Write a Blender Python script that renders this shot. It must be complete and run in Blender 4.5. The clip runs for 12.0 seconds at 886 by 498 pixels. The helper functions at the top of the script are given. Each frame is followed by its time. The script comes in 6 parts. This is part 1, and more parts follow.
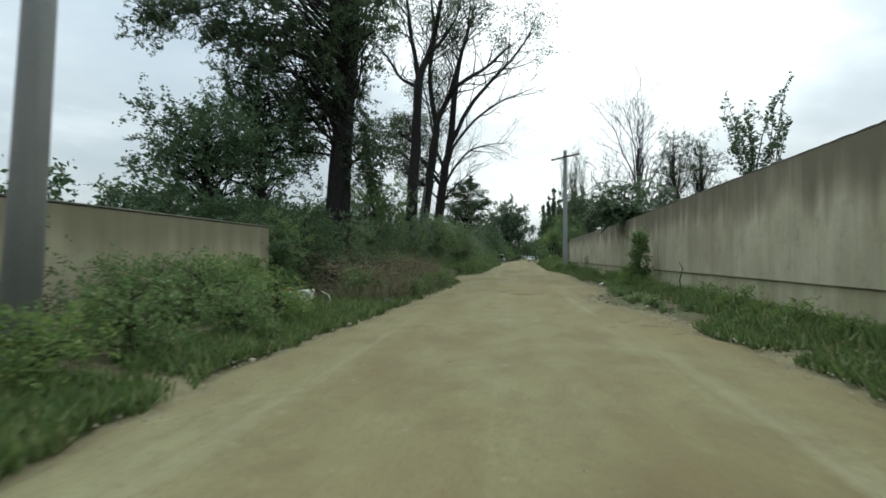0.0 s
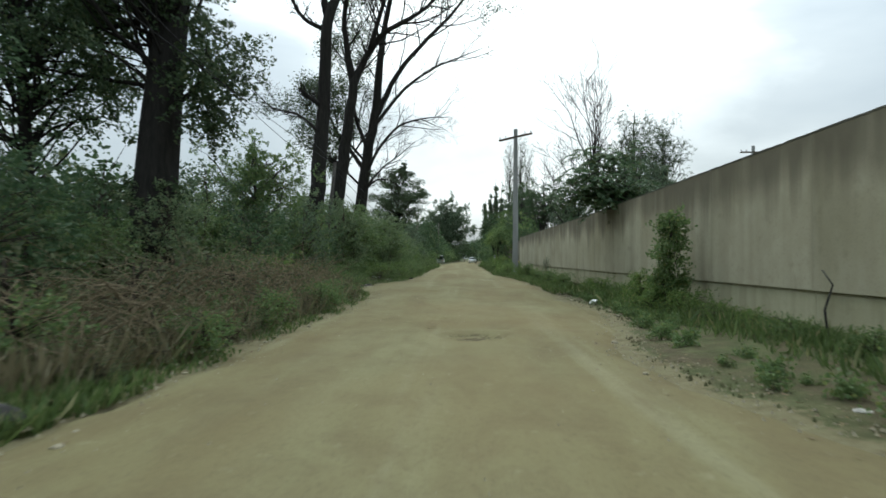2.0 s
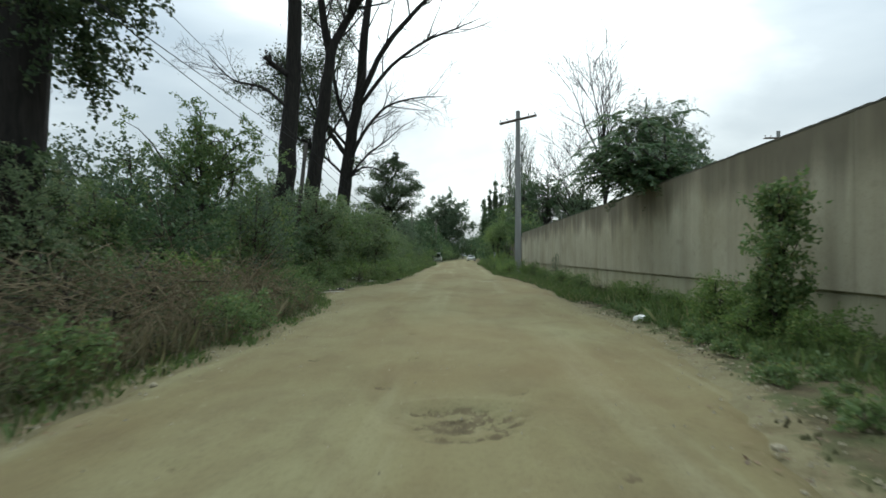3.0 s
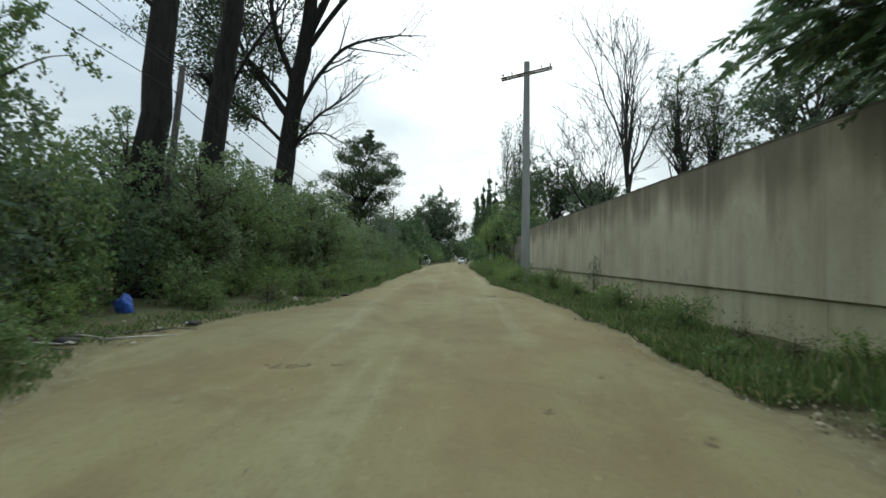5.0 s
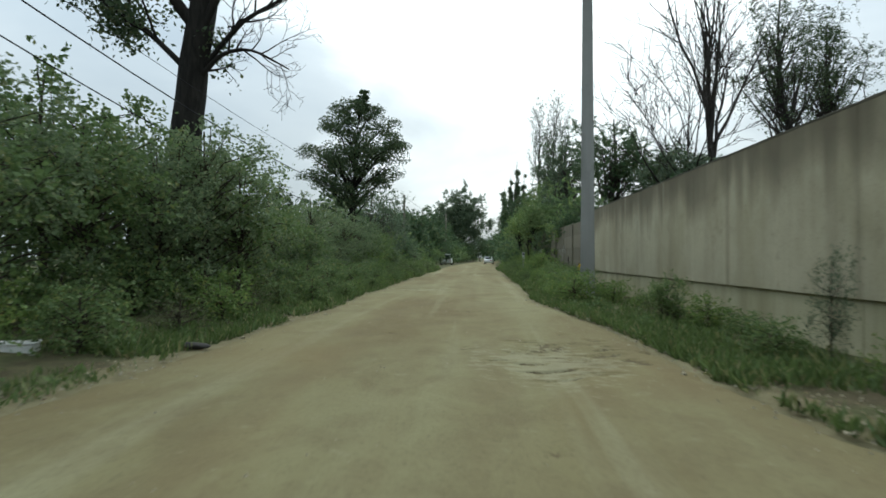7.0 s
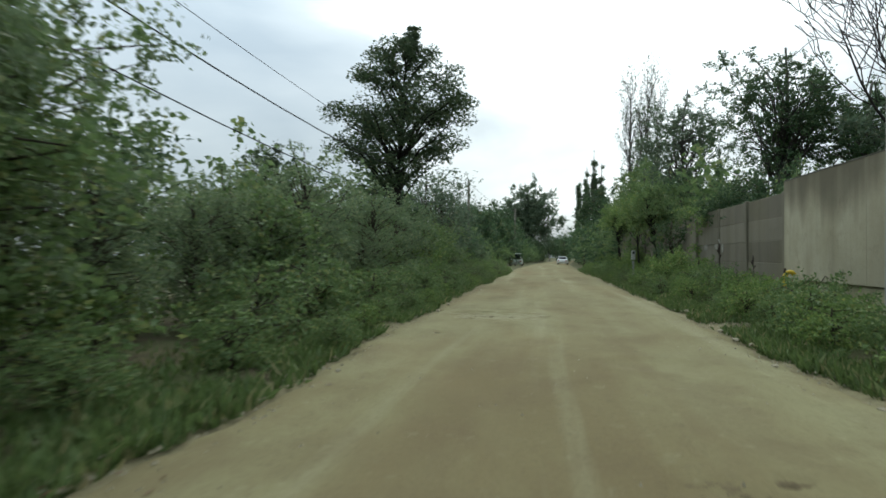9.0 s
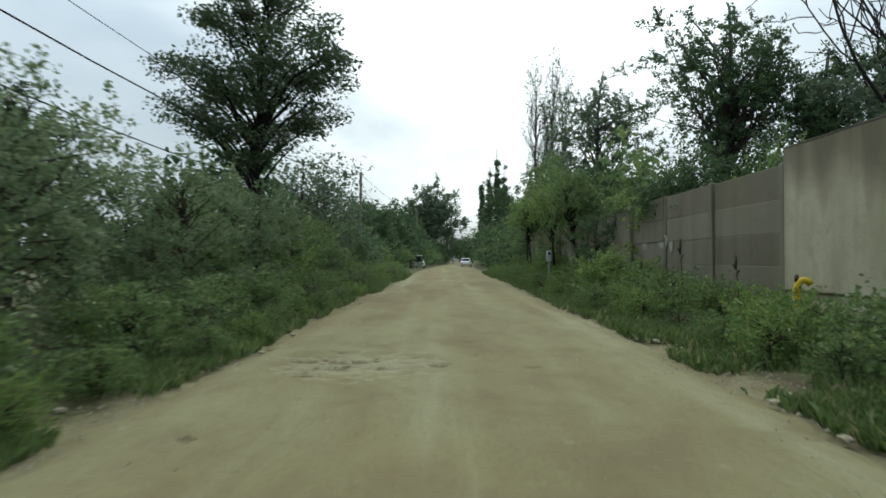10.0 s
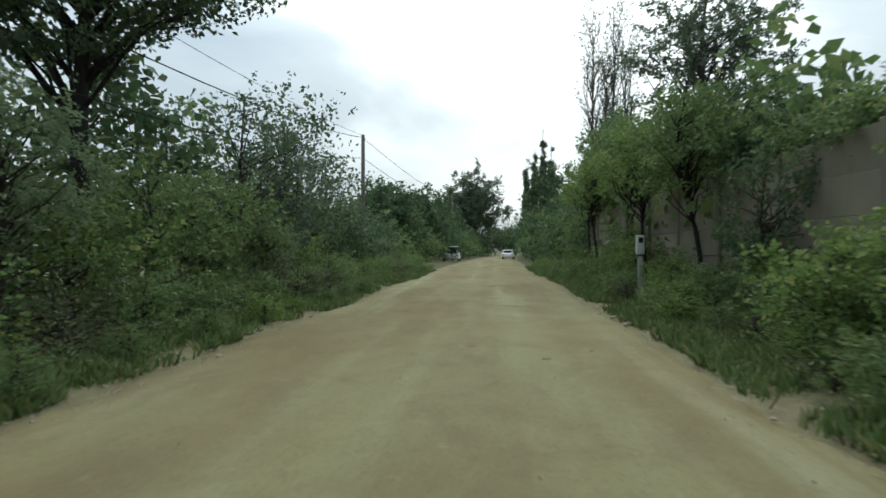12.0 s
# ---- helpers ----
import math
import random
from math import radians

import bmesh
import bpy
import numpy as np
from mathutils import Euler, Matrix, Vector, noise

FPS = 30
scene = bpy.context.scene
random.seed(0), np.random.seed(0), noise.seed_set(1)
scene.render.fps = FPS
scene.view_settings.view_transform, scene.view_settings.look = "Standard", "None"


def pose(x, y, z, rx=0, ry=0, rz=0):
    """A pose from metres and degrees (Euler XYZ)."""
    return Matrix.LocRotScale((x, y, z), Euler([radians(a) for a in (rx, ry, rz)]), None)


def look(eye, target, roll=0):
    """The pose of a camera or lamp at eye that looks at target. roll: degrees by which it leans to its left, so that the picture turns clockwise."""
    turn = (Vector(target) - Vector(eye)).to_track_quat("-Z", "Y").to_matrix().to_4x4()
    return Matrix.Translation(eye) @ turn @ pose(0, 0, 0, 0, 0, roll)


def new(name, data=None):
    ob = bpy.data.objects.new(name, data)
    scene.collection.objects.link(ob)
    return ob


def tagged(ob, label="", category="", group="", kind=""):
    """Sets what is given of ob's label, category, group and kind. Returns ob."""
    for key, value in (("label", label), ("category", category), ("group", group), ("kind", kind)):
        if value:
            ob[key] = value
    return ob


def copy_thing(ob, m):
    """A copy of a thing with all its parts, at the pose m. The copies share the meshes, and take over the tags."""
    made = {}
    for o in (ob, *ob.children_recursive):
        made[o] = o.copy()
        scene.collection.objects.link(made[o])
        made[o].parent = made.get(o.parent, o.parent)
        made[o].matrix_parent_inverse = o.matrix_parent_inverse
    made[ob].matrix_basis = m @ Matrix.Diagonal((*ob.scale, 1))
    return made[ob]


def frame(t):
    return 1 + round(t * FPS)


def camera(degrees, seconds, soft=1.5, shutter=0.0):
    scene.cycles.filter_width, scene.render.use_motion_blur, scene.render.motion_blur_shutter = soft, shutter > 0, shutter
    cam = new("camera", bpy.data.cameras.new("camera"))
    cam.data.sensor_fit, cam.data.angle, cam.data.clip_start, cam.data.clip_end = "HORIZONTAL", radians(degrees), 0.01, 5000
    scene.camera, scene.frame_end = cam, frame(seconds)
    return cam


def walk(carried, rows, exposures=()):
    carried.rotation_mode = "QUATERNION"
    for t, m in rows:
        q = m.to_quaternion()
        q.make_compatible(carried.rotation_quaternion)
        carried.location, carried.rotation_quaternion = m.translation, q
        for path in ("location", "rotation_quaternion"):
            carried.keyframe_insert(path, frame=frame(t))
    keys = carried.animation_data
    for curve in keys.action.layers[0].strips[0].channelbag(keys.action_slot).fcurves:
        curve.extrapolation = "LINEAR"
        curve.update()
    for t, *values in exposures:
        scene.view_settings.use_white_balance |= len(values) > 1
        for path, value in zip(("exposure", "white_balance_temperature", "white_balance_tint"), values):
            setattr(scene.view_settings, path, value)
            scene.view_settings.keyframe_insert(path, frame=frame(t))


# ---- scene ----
cam = camera(73.5, 12.0, soft=1.6, shutter=0.3)
PATH = [
    (0, pose(-0.000, 0.000, 1.306, 90.74, -0.12, 7.18)),
    (0.5, pose(-0.127, 2.833, 1.298, 90.68, -0.59, 5.46)),
    (1, pose(-0.164, 5.638, 1.301, 90.82, 0.04, 3.99)),
    (1.5, pose(-0.095, 8.404, 1.297, 90.79, -0.10, 2.65)),
    (2, pose(-0.008, 11.005, 1.293, 90.87, -0.24, 1.46)),
    (2.5, pose(0.148, 13.571, 1.302, 90.78, 0.06, 1.09)),
    (3, pose(0.245, 16.135, 1.301, 90.64, -0.00, 1.40)),
    (4.8, pose(0.524, 26.364, 1.300, 91.06, -0.23, 0.72)),
    (5, pose(0.590, 27.483, 1.301, 90.88, -0.58, 0.60)),
    (5.5, pose(0.662, 30.199, 1.308, 90.72, -0.42, 0.42)),
    (6, pose(0.828, 33.230, 1.307, 90.43, -0.82, 1.16)),
    (6.5, pose(0.903, 36.232, 1.302, 90.60, -0.75, 1.83)),
    (7, pose(0.983, 39.221, 1.291, 90.81, -0.16, 3.16)),
    (7.2, pose(0.993, 40.305, 1.286, 91.06, 0.33, 4.32)),
    (8.8, pose(-0.175, 48.538, 1.286, 90.79, 0.08, 10.46)),
    (9, pose(-0.255, 49.635, 1.295, 90.75, -0.29, 9.40)),
    (9.5, pose(-0.269, 52.502, 1.305, 91.02, -0.45, 4.73)),
    (10, pose(-0.123, 55.283, 1.311, 90.97, 0.02, 0.17)),
    (10.5, pose(0.125, 58.006, 1.311, 91.16, -0.62, -2.03)),
    (11, pose(0.393, 60.611, 1.304, 90.74, -0.27, -0.89)),
    (11.5, pose(0.598, 63.194, 1.308, 90.43, 0.04, 1.73)),
    (12, pose(0.631, 65.618, 1.277, 90.18, -0.08, 4.44)),
]
walk(cam, PATH, exposures=[(0.0, 0.36, 6200, 2.0), (12.0, 0.36, 6200, 2.0)])

# ---- world and light ----
world = bpy.data.worlds.new("overcast_sky")
scene.world = world
world.use_nodes = True
wn, wl = world.node_tree.nodes, world.node_tree.links
wn.clear()
w_out = wn.new("ShaderNodeOutputWorld")
w_sky = wn.new("ShaderNodeTexSky")
w_sky.sky_type, w_sky.sun_disc = "NISHITA", False
w_sky.sun_elevation, w_sky.sun_rotation = radians(46), radians(11)
w_sky.dust_density = 3.0
w_bg_sky = wn.new("ShaderNodeBackground")
w_bg_sky.inputs["Strength"].default_value = 0.015
w_co = wn.new("ShaderNodeTexCoord")
w_map = wn.new("ShaderNodeMapping")
w_map.inputs["Scale"].default_value = (1.0, 1.0, 2.6)
w_map.inputs["Location"].default_value = (2.3, 0.4, 0.9)
w_n1 = wn.new("ShaderNodeTexNoise")
w_n1.inputs["Scale"].default_value, w_n1.inputs["Detail"].default_value = 2.1, 7.0
w_n1.inputs["Roughness"].default_value, w_n1.inputs["Distortion"].default_value = 0.5, 0.3
w_ramp = wn.new("ShaderNodeValToRGB")
w_ramp.color_ramp.elements[0].position, w_ramp.color_ramp.elements[0].color = 0.40, (0.33, 0.375, 0.42, 1)
w_ramp.color_ramp.elements[1].position, w_ramp.color_ramp.elements[1].color = 0.86, (0.86, 0.89, 0.90, 1)
w_mid = w_ramp.color_ramp.elements.new(0.62)
w_mid.color = (0.46, 0.495, 0.525, 1)
w_bg = wn.new("ShaderNodeBackground")
w_bg.inputs["Strength"].default_value = 1.0
w_add = wn.new("ShaderNodeAddShader")
wl.new(w_co.outputs["Generated"], w_map.inputs["Vector"])
wl.new(w_map.outputs["Vector"], w_n1.inputs["Vector"])
# the cloud is thinner and brighter round the hidden sun
w_dot = wn.new("ShaderNodeVectorMath")
w_dot.operation = "DOT_PRODUCT"
w_dot.inputs[1].default_value = Vector((0.02, 0.90, 0.40)).normalized()
w_glow = wn.new("ShaderNodeMapRange")
w_glow.inputs["From Min"].default_value, w_glow.inputs["From Max"].default_value = 0.89, 1.0
w_glow.inputs["To Min"].default_value, w_glow.inputs["To Max"].default_value = 0.0, 0.36
w_sum = wn.new("ShaderNodeMath")
w_sum.operation = "ADD"
wl.new(w_co.outputs["Generated"], w_dot.inputs[0])
wl.new(w_dot.outputs["Value"], w_glow.inputs["Value"])
wl.new(w_glow.outputs["Result"], w_sum.inputs[0])
wl.new(w_n1.outputs["Fac"], w_sum.inputs[1])
wl.new(w_sum.outputs["Value"], w_ramp.inputs["Fac"])
wl.new(w_ramp.outputs["Color"], w_bg.inputs["Color"])
# an overcast dome brightens towards the zenith
w_sep = wn.new("ShaderNodeSeparateXYZ")
w_up = wn.new("ShaderNodeMapRange")
w_up.interpolation_type = "SMOOTHSTEP"
w_up.inputs["From Min"].default_value, w_up.inputs["From Max"].default_value = 0.05, 1.0
w_up.inputs["To Min"].default_value, w_up.inputs["To Max"].default_value = 0.87, 2.7
wl.new(w_co.outputs["Generated"], w_sep.inputs[0])
wl.new(w_sep.outputs["Z"], w_up.inputs["Value"])
wl.new(w_up.outputs["Result"], w_bg.inputs["Strength"])
wl.new(w_sky.outputs["Color"], w_bg_sky.inputs["Color"])
wl.new(w_bg.outputs["Background"], w_add.inputs[0])
wl.new(w_bg_sky.outputs["Background"], w_add.inputs[1])
wl.new(w_add.outputs["Shader"], w_out.inputs["Surface"])

sun = new("sun", bpy.data.lights.new("sun", "SUN"))
sun.data.energy, sun.data.angle, sun.data.color = 1.2, radians(40), (1.0, 0.96, 0.90)
sun.matrix_world = look((-8, 95, 95), (0, 20, 0))


# ---- materials ----
class Mat:
    """A small builder for node materials."""

    def __init__(self, name, rough=0.8, metal=0.0, spec=0.3):
        self.m = bpy.data.materials.new(name)
        self.m.use_nodes = True
        self.n, self.l = self.m.node_tree.nodes, self.m.node_tree.links
        self.bsdf = self.n["Principled BSDF"]
        self.bsdf.inputs["Roughness"].default_value = rough
        self.bsdf.inputs["Metallic"].default_value = metal
        self.bsdf.inputs["Specular IOR Level"].default_value = spec
        self.co = self.n.new("ShaderNodeTexCoord")
        self.geo = self.n.new("ShaderNodeNewGeometry")

    def vec(self, scale=(1, 1, 1), space="Object", loc=(0, 0, 0)):
        mp = self.n.new("ShaderNodeMapping")
        mp.inputs["Scale"].default_value, mp.inputs["Location"].default_value = scale, loc
        self.l.new(self.geo.outputs["Position"] if space == "World" else self.co.outputs[space], mp.inputs["Vector"])
        return mp.outputs["Vector"]

    def noise(self, scale, detail=5.0, rough=0.55, vec=None, distortion=0.0):
        t = self.n.new("ShaderNodeTexNoise")
        t.inputs["Scale"].default_value, t.inputs["Detail"].default_value = scale, detail
        t.inputs["Roughness"].default_value, t.inputs["Distortion"].default_value = rough, distortion
        self.l.new(vec if vec is not None else self.co.outputs["Object"], t.inputs["Vector"])
        return t.outputs["Fac"]

    def ramp(self, fac, *stops):
        r = self.n.new("ShaderNodeValToRGB")
        e = r.color_ramp.elements
        while len(e) < len(stops):
            e.new(0.5)
        for el, (p, c) in zip(e, stops):
            el.position, el.color = p, c if len(c) == 4 else (*c, 1)
        self.l.new(fac, r.inputs["Fac"])
        return r.outputs["Color"]

    def mix(self, fac, a, b, blend="MIX"):
        x = self.n.new("ShaderNodeMix")
        x.data_type, x.blend_type = "RGBA", blend
        for key, v in ((0, fac), (6, a), (7, b)):
            if isinstance(v, (int, float)):
                x.inputs[key].default_value = v if isinstance(v, (int, float)) else (*v[:3], 1.0)
            elif isinstance(v, tuple):
                x.inputs[key].default_value = v if isinstance(v, (int, float)) else (*v[:3], 1.0)
            else:
                self.l.new(v, x.inputs[key])
        return x.outputs[2]

    def color(self, c):
        if isinstance(c, tuple):
            self.bsdf.inputs["Base Color"].default_value = c
        else:
            self.l.new(c, self.bsdf.inputs["Base Color"])
        return self

    def bump(self, height, strength=0.4, distance=0.02):
        b = self.n.new("ShaderNodeBump")
        b.inputs["Strength"].default_value, b.inputs["Distance"].default_value = strength, distance
        self.l.new(height, b.inputs["Height"])
        self.l.new(b.outputs["Normal"], self.bsdf.inputs["Normal"])
        return self

    def ragged(self, attribute, grain, gain, lo, hi):
        """A mask from a mesh attribute, its edge eaten away by a noise: gain * attribute - gain * (1 - ramped noise)."""
        at = self.n.new("ShaderNodeAttribute")
        at.attribute_name = attribute
        m = self.n.new("ShaderNodeMath")
        m.operation = "MULTIPLY_ADD"
        m.inputs[1].default_value = -1.0
        self.l.new(self.ramp(grain, (lo, grey(1.0)), (hi, grey(0.0))), m.inputs[0])
        self.l.new(at.outputs["Fac"], m.inputs[2])
        g = self.n.new("ShaderNodeMath")
        g.operation = "MULTIPLY"
        g.inputs[1].default_value = gain
        self.l.new(m.outputs[0], g.inputs[0])
        return g.outputs[0]

    def roughness(self, v):
        self.l.new(v, self.bsdf.inputs["Roughness"])
        return self


def grey(v):
    return (v, v, v, 1.0)


def leaf_material(name, dark, light, odd, through_light=0.42):
    """Leaves: colour varies leaf by leaf, a part of the light comes through."""
    k = Mat(name, rough=0.55, spec=0.25)
    g = k.n.new("ShaderNodeNewGeometry")
    base = k.ramp(g.outputs["Random Per Island"], (0.0, dark), (0.82, light), (0.97, odd))
    patch = k.noise(0.9, 3.0)
    col = k.mix(k.ramp(patch, (0.35, grey(0.0)), (0.65, grey(1.0))), k.mix(0.35, base, dark), base)
    k.color(col)
    tr = k.n.new("ShaderNodeBsdfTranslucent")
    k.l.new(col, tr.inputs["Color"])
    mx = k.n.new("ShaderNodeMixShader")
    mx.inputs[0].default_value = through_light
    k.l.new(k.bsdf.outputs[0], mx.inputs[1])
    k.l.new(tr.outputs[0], mx.inputs[2])
    k.l.new(mx.outputs[0], k.n["Material Output"].inputs["Surface"])
    return k.m


def bark_material(name, a, b, scale=1.0):
    k = Mat(name, rough=0.92, spec=0.15)
    v = k.vec((3.2 * scale, 3.2 * scale, 0.55 * scale))
    f = k.noise(2.6, 8.0, 0.65, v, 0.6)
    f2 = k.noise(0.7, 3.0)
    k.color(k.mix(f2, k.ramp(f, (0.3, a), (0.7, b)), k.ramp(f, (0.3, a), (0.75, (*[c * 0.7 for c in b[:3]], 1)))))
    k.bump(f, 0.9, 0.06)
    return k.m


M = {}
M["leaf_mid"] = leaf_material("leaf_mid_green", (0.088, 0.142, 0.052), (0.178, 0.252, 0.094), (0.245, 0.262, 0.094), 0.46)
M["leaf_dark"] = leaf_material("leaf_dark_green", (0.047, 0.087, 0.040), (0.097, 0.151, 0.066), (0.142, 0.159, 0.071))
M["leaf_light"] = leaf_material("leaf_light_green", (0.100, 0.164, 0.046), (0.200, 0.285, 0.085), (0.300, 0.312, 0.100), 0.46)
M["leaf_grey"] = leaf_material("leaf_grey_green", (0.073, 0.109, 0.066), (0.136, 0.183, 0.106), (0.189, 0.195, 0.118))
# pale sage leaves, lightened further to imitate haze over the near west bushes
M["leaf_hazed"] = leaf_material("leaf_sage_hazed", (0.120, 0.166, 0.086), (0.212, 0.278, 0.140), (0.270, 0.290, 0.148), 0.5)
M["leaf_dry"] = leaf_material("leaf_dry_weed", (0.075, 0.092, 0.045), (0.150, 0.150, 0.080), (0.10, 0.16, 0.058))
M["leaf_crown"] = leaf_material("leaf_high_crown", (0.036, 0.060, 0.027), (0.078, 0.114, 0.050), (0.115, 0.130, 0.055), 0.36)
M["grass"] = leaf_material("grass_blades", (0.071, 0.112, 0.035), (0.147, 0.206, 0.068), (0.283, 0.260, 0.130), 0.35)
M["straw"] = leaf_material("dry_straw", (0.120, 0.105, 0.058), (0.235, 0.205, 0.120), (0.15, 0.17, 0.075), 0.3)
M["bark_dark"] = bark_material("bark_dark", (0.012, 0.011, 0.010, 1), (0.040, 0.036, 0.031, 1))
M["bark_grey"] = bark_material("bark_grey", (0.045, 0.040, 0.035, 1), (0.115, 0.105, 0.092, 1), 2.0)
M["bark_dead"] = bark_material("bark_dead", (0.024, 0.021, 0.019, 1), (0.062, 0.055, 0.049, 1), 2.0)
M["twig"] = bark_material("twig_brown", (0.040, 0.032, 0.026, 1), (0.095, 0.078, 0.062, 1), 4.0)

k = Mat("dirt_road", rough=0.95, spec=0.1)
big = k.noise(0.30, 5.0, 0.62, k.vec((1.0, 0.35, 1.0)), 0.6)
mid = k.noise(1.3, 7.0, 0.68, k.vec((1.0, 0.6, 1.0)), 0.5)
blot = k.noise(4.5, 6.0, 0.7)
fine = k.noise(26.0, 6.0, 0.75)
c1 = k.ramp(big, (0.34, (0.144, 0.118, 0.059, 1)), (0.46, (0.174, 0.154, 0.079, 1)), (0.62, (0.204, 0.192, 0.103, 1)))
tracks = k.noise(1.0, 4.0, 0.55, k.vec((0.95, 0.035, 1.0), loc=(3.7, 0, 0)), 0.3)
c1 = k.mix(k.ramp(tracks, (0.40, grey(0.32)), (0.54, grey(0.0))), c1, (0.139, 0.109, 0.056, 1))
c1 = k.mix(k.ramp(tracks, (0.56, grey(0.0)), (0.68, grey(0.5))), c1, (0.280, 0.275, 0.172, 1))
c2 = k.mix(k.ramp(mid, (0.34, grey(0.42)), (0.56, grey(0.0))), c1, (0.113, 0.086, 0.048, 1))
c2 = k.mix(k.ramp(blot, (0.60, grey(0.0)), (0.76, grey(0.45))), c2, (0.290, 0.280, 0.180, 1))
c2 = k.mix(k.ramp(blot, (0.26, grey(0.45)), (0.40, grey(0.0))), c2, (0.106, 0.086, 0.051, 1))
c3 = k.mix(k.ramp(fine, (0.30, grey(0.55)), (0.5, grey(0.0))), c2, (0.098, 0.083, 0.049, 1))
c3 = k.mix(k.ramp(fine, (0.64, grey(0.0)), (0.78, grey(0.5))), c3, (0.317, 0.304, 0.207, 1))
ruddy = k.noise(0.16, 3.0, 0.55, k.vec((1.6, 0.7, 1.0), loc=(8.1, 2.6, 0)), 0.4)
c3 = k.mix(k.ramp(ruddy, (0.50, grey(0.0)), (0.66, grey(0.36))), c3, (0.182, 0.135, 0.066, 1))
flake = k.ragged("crust", k.noise(3.4, 7.0, 0.75, k.vec((1.0, 1.7, 1.0))), 1.2, 0.36, 0.62)
c3 = k.mix(k.ramp(flake, (0.10, grey(0.0)), (0.35, grey(0.42))), c3, (0.290, 0.278, 0.184, 1))
torn = k.ragged("broken", k.noise(8.0, 7.0, 0.8), 1.5, 0.30, 0.58)
c3 = k.mix(k.ramp(torn, (0.06, grey(0.0)), (0.30, grey(0.85))), c3, k.ramp(blot, (0.35, (0.053, 0.040, 0.023, 1)), (0.65, (0.132, 0.109, 0.062, 1))))
k.color(c3)
k.bump(k.mix(0.5, k.mix(0.5, mid, blot), fine), 0.6, 0.03)
M["road"] = k.m

k = Mat("verge_soil", rough=0.97, spec=0.1)
n1, n2, n3 = k.noise(0.9, 6.0, 0.7), k.noise(3.3, 9.0, 0.75), k.noise(22.0, 6.0, 0.75)
soil = k.ramp(n2, (0.3, (0.058, 0.047, 0.028, 1)), (0.7, (0.132, 0.112, 0.066, 1)))
green = k.ramp(n2, (0.3, (0.052, 0.068, 0.026, 1)), (0.7, (0.112, 0.131, 0.056, 1)))
soil = k.mix(k.ramp(n3, (0.36, grey(0.6)), (0.52, grey(0.0))), soil, (0.045, 0.039, 0.024, 1))
earth = k.mix(k.ramp(n1, (0.40, grey(0.0)), (0.60, grey(0.8))), soil, green)
dust = k.ragged("dusty", k.noise(2.2, 6.0, 0.7), 1.4, 0.22, 0.58)
k.color(k.mix(k.ramp(dust, (0.1, grey(0.0)), (0.6, grey(0.9))), earth, k.ramp(n2, (0.3, (0.135, 0.112, 0.062, 1)), (0.7, (0.225, 0.205, 0.120, 1)))))
k.bump(k.mix(0.5, n2, n3), 0.9, 0.04)
M["ground"] = k.m


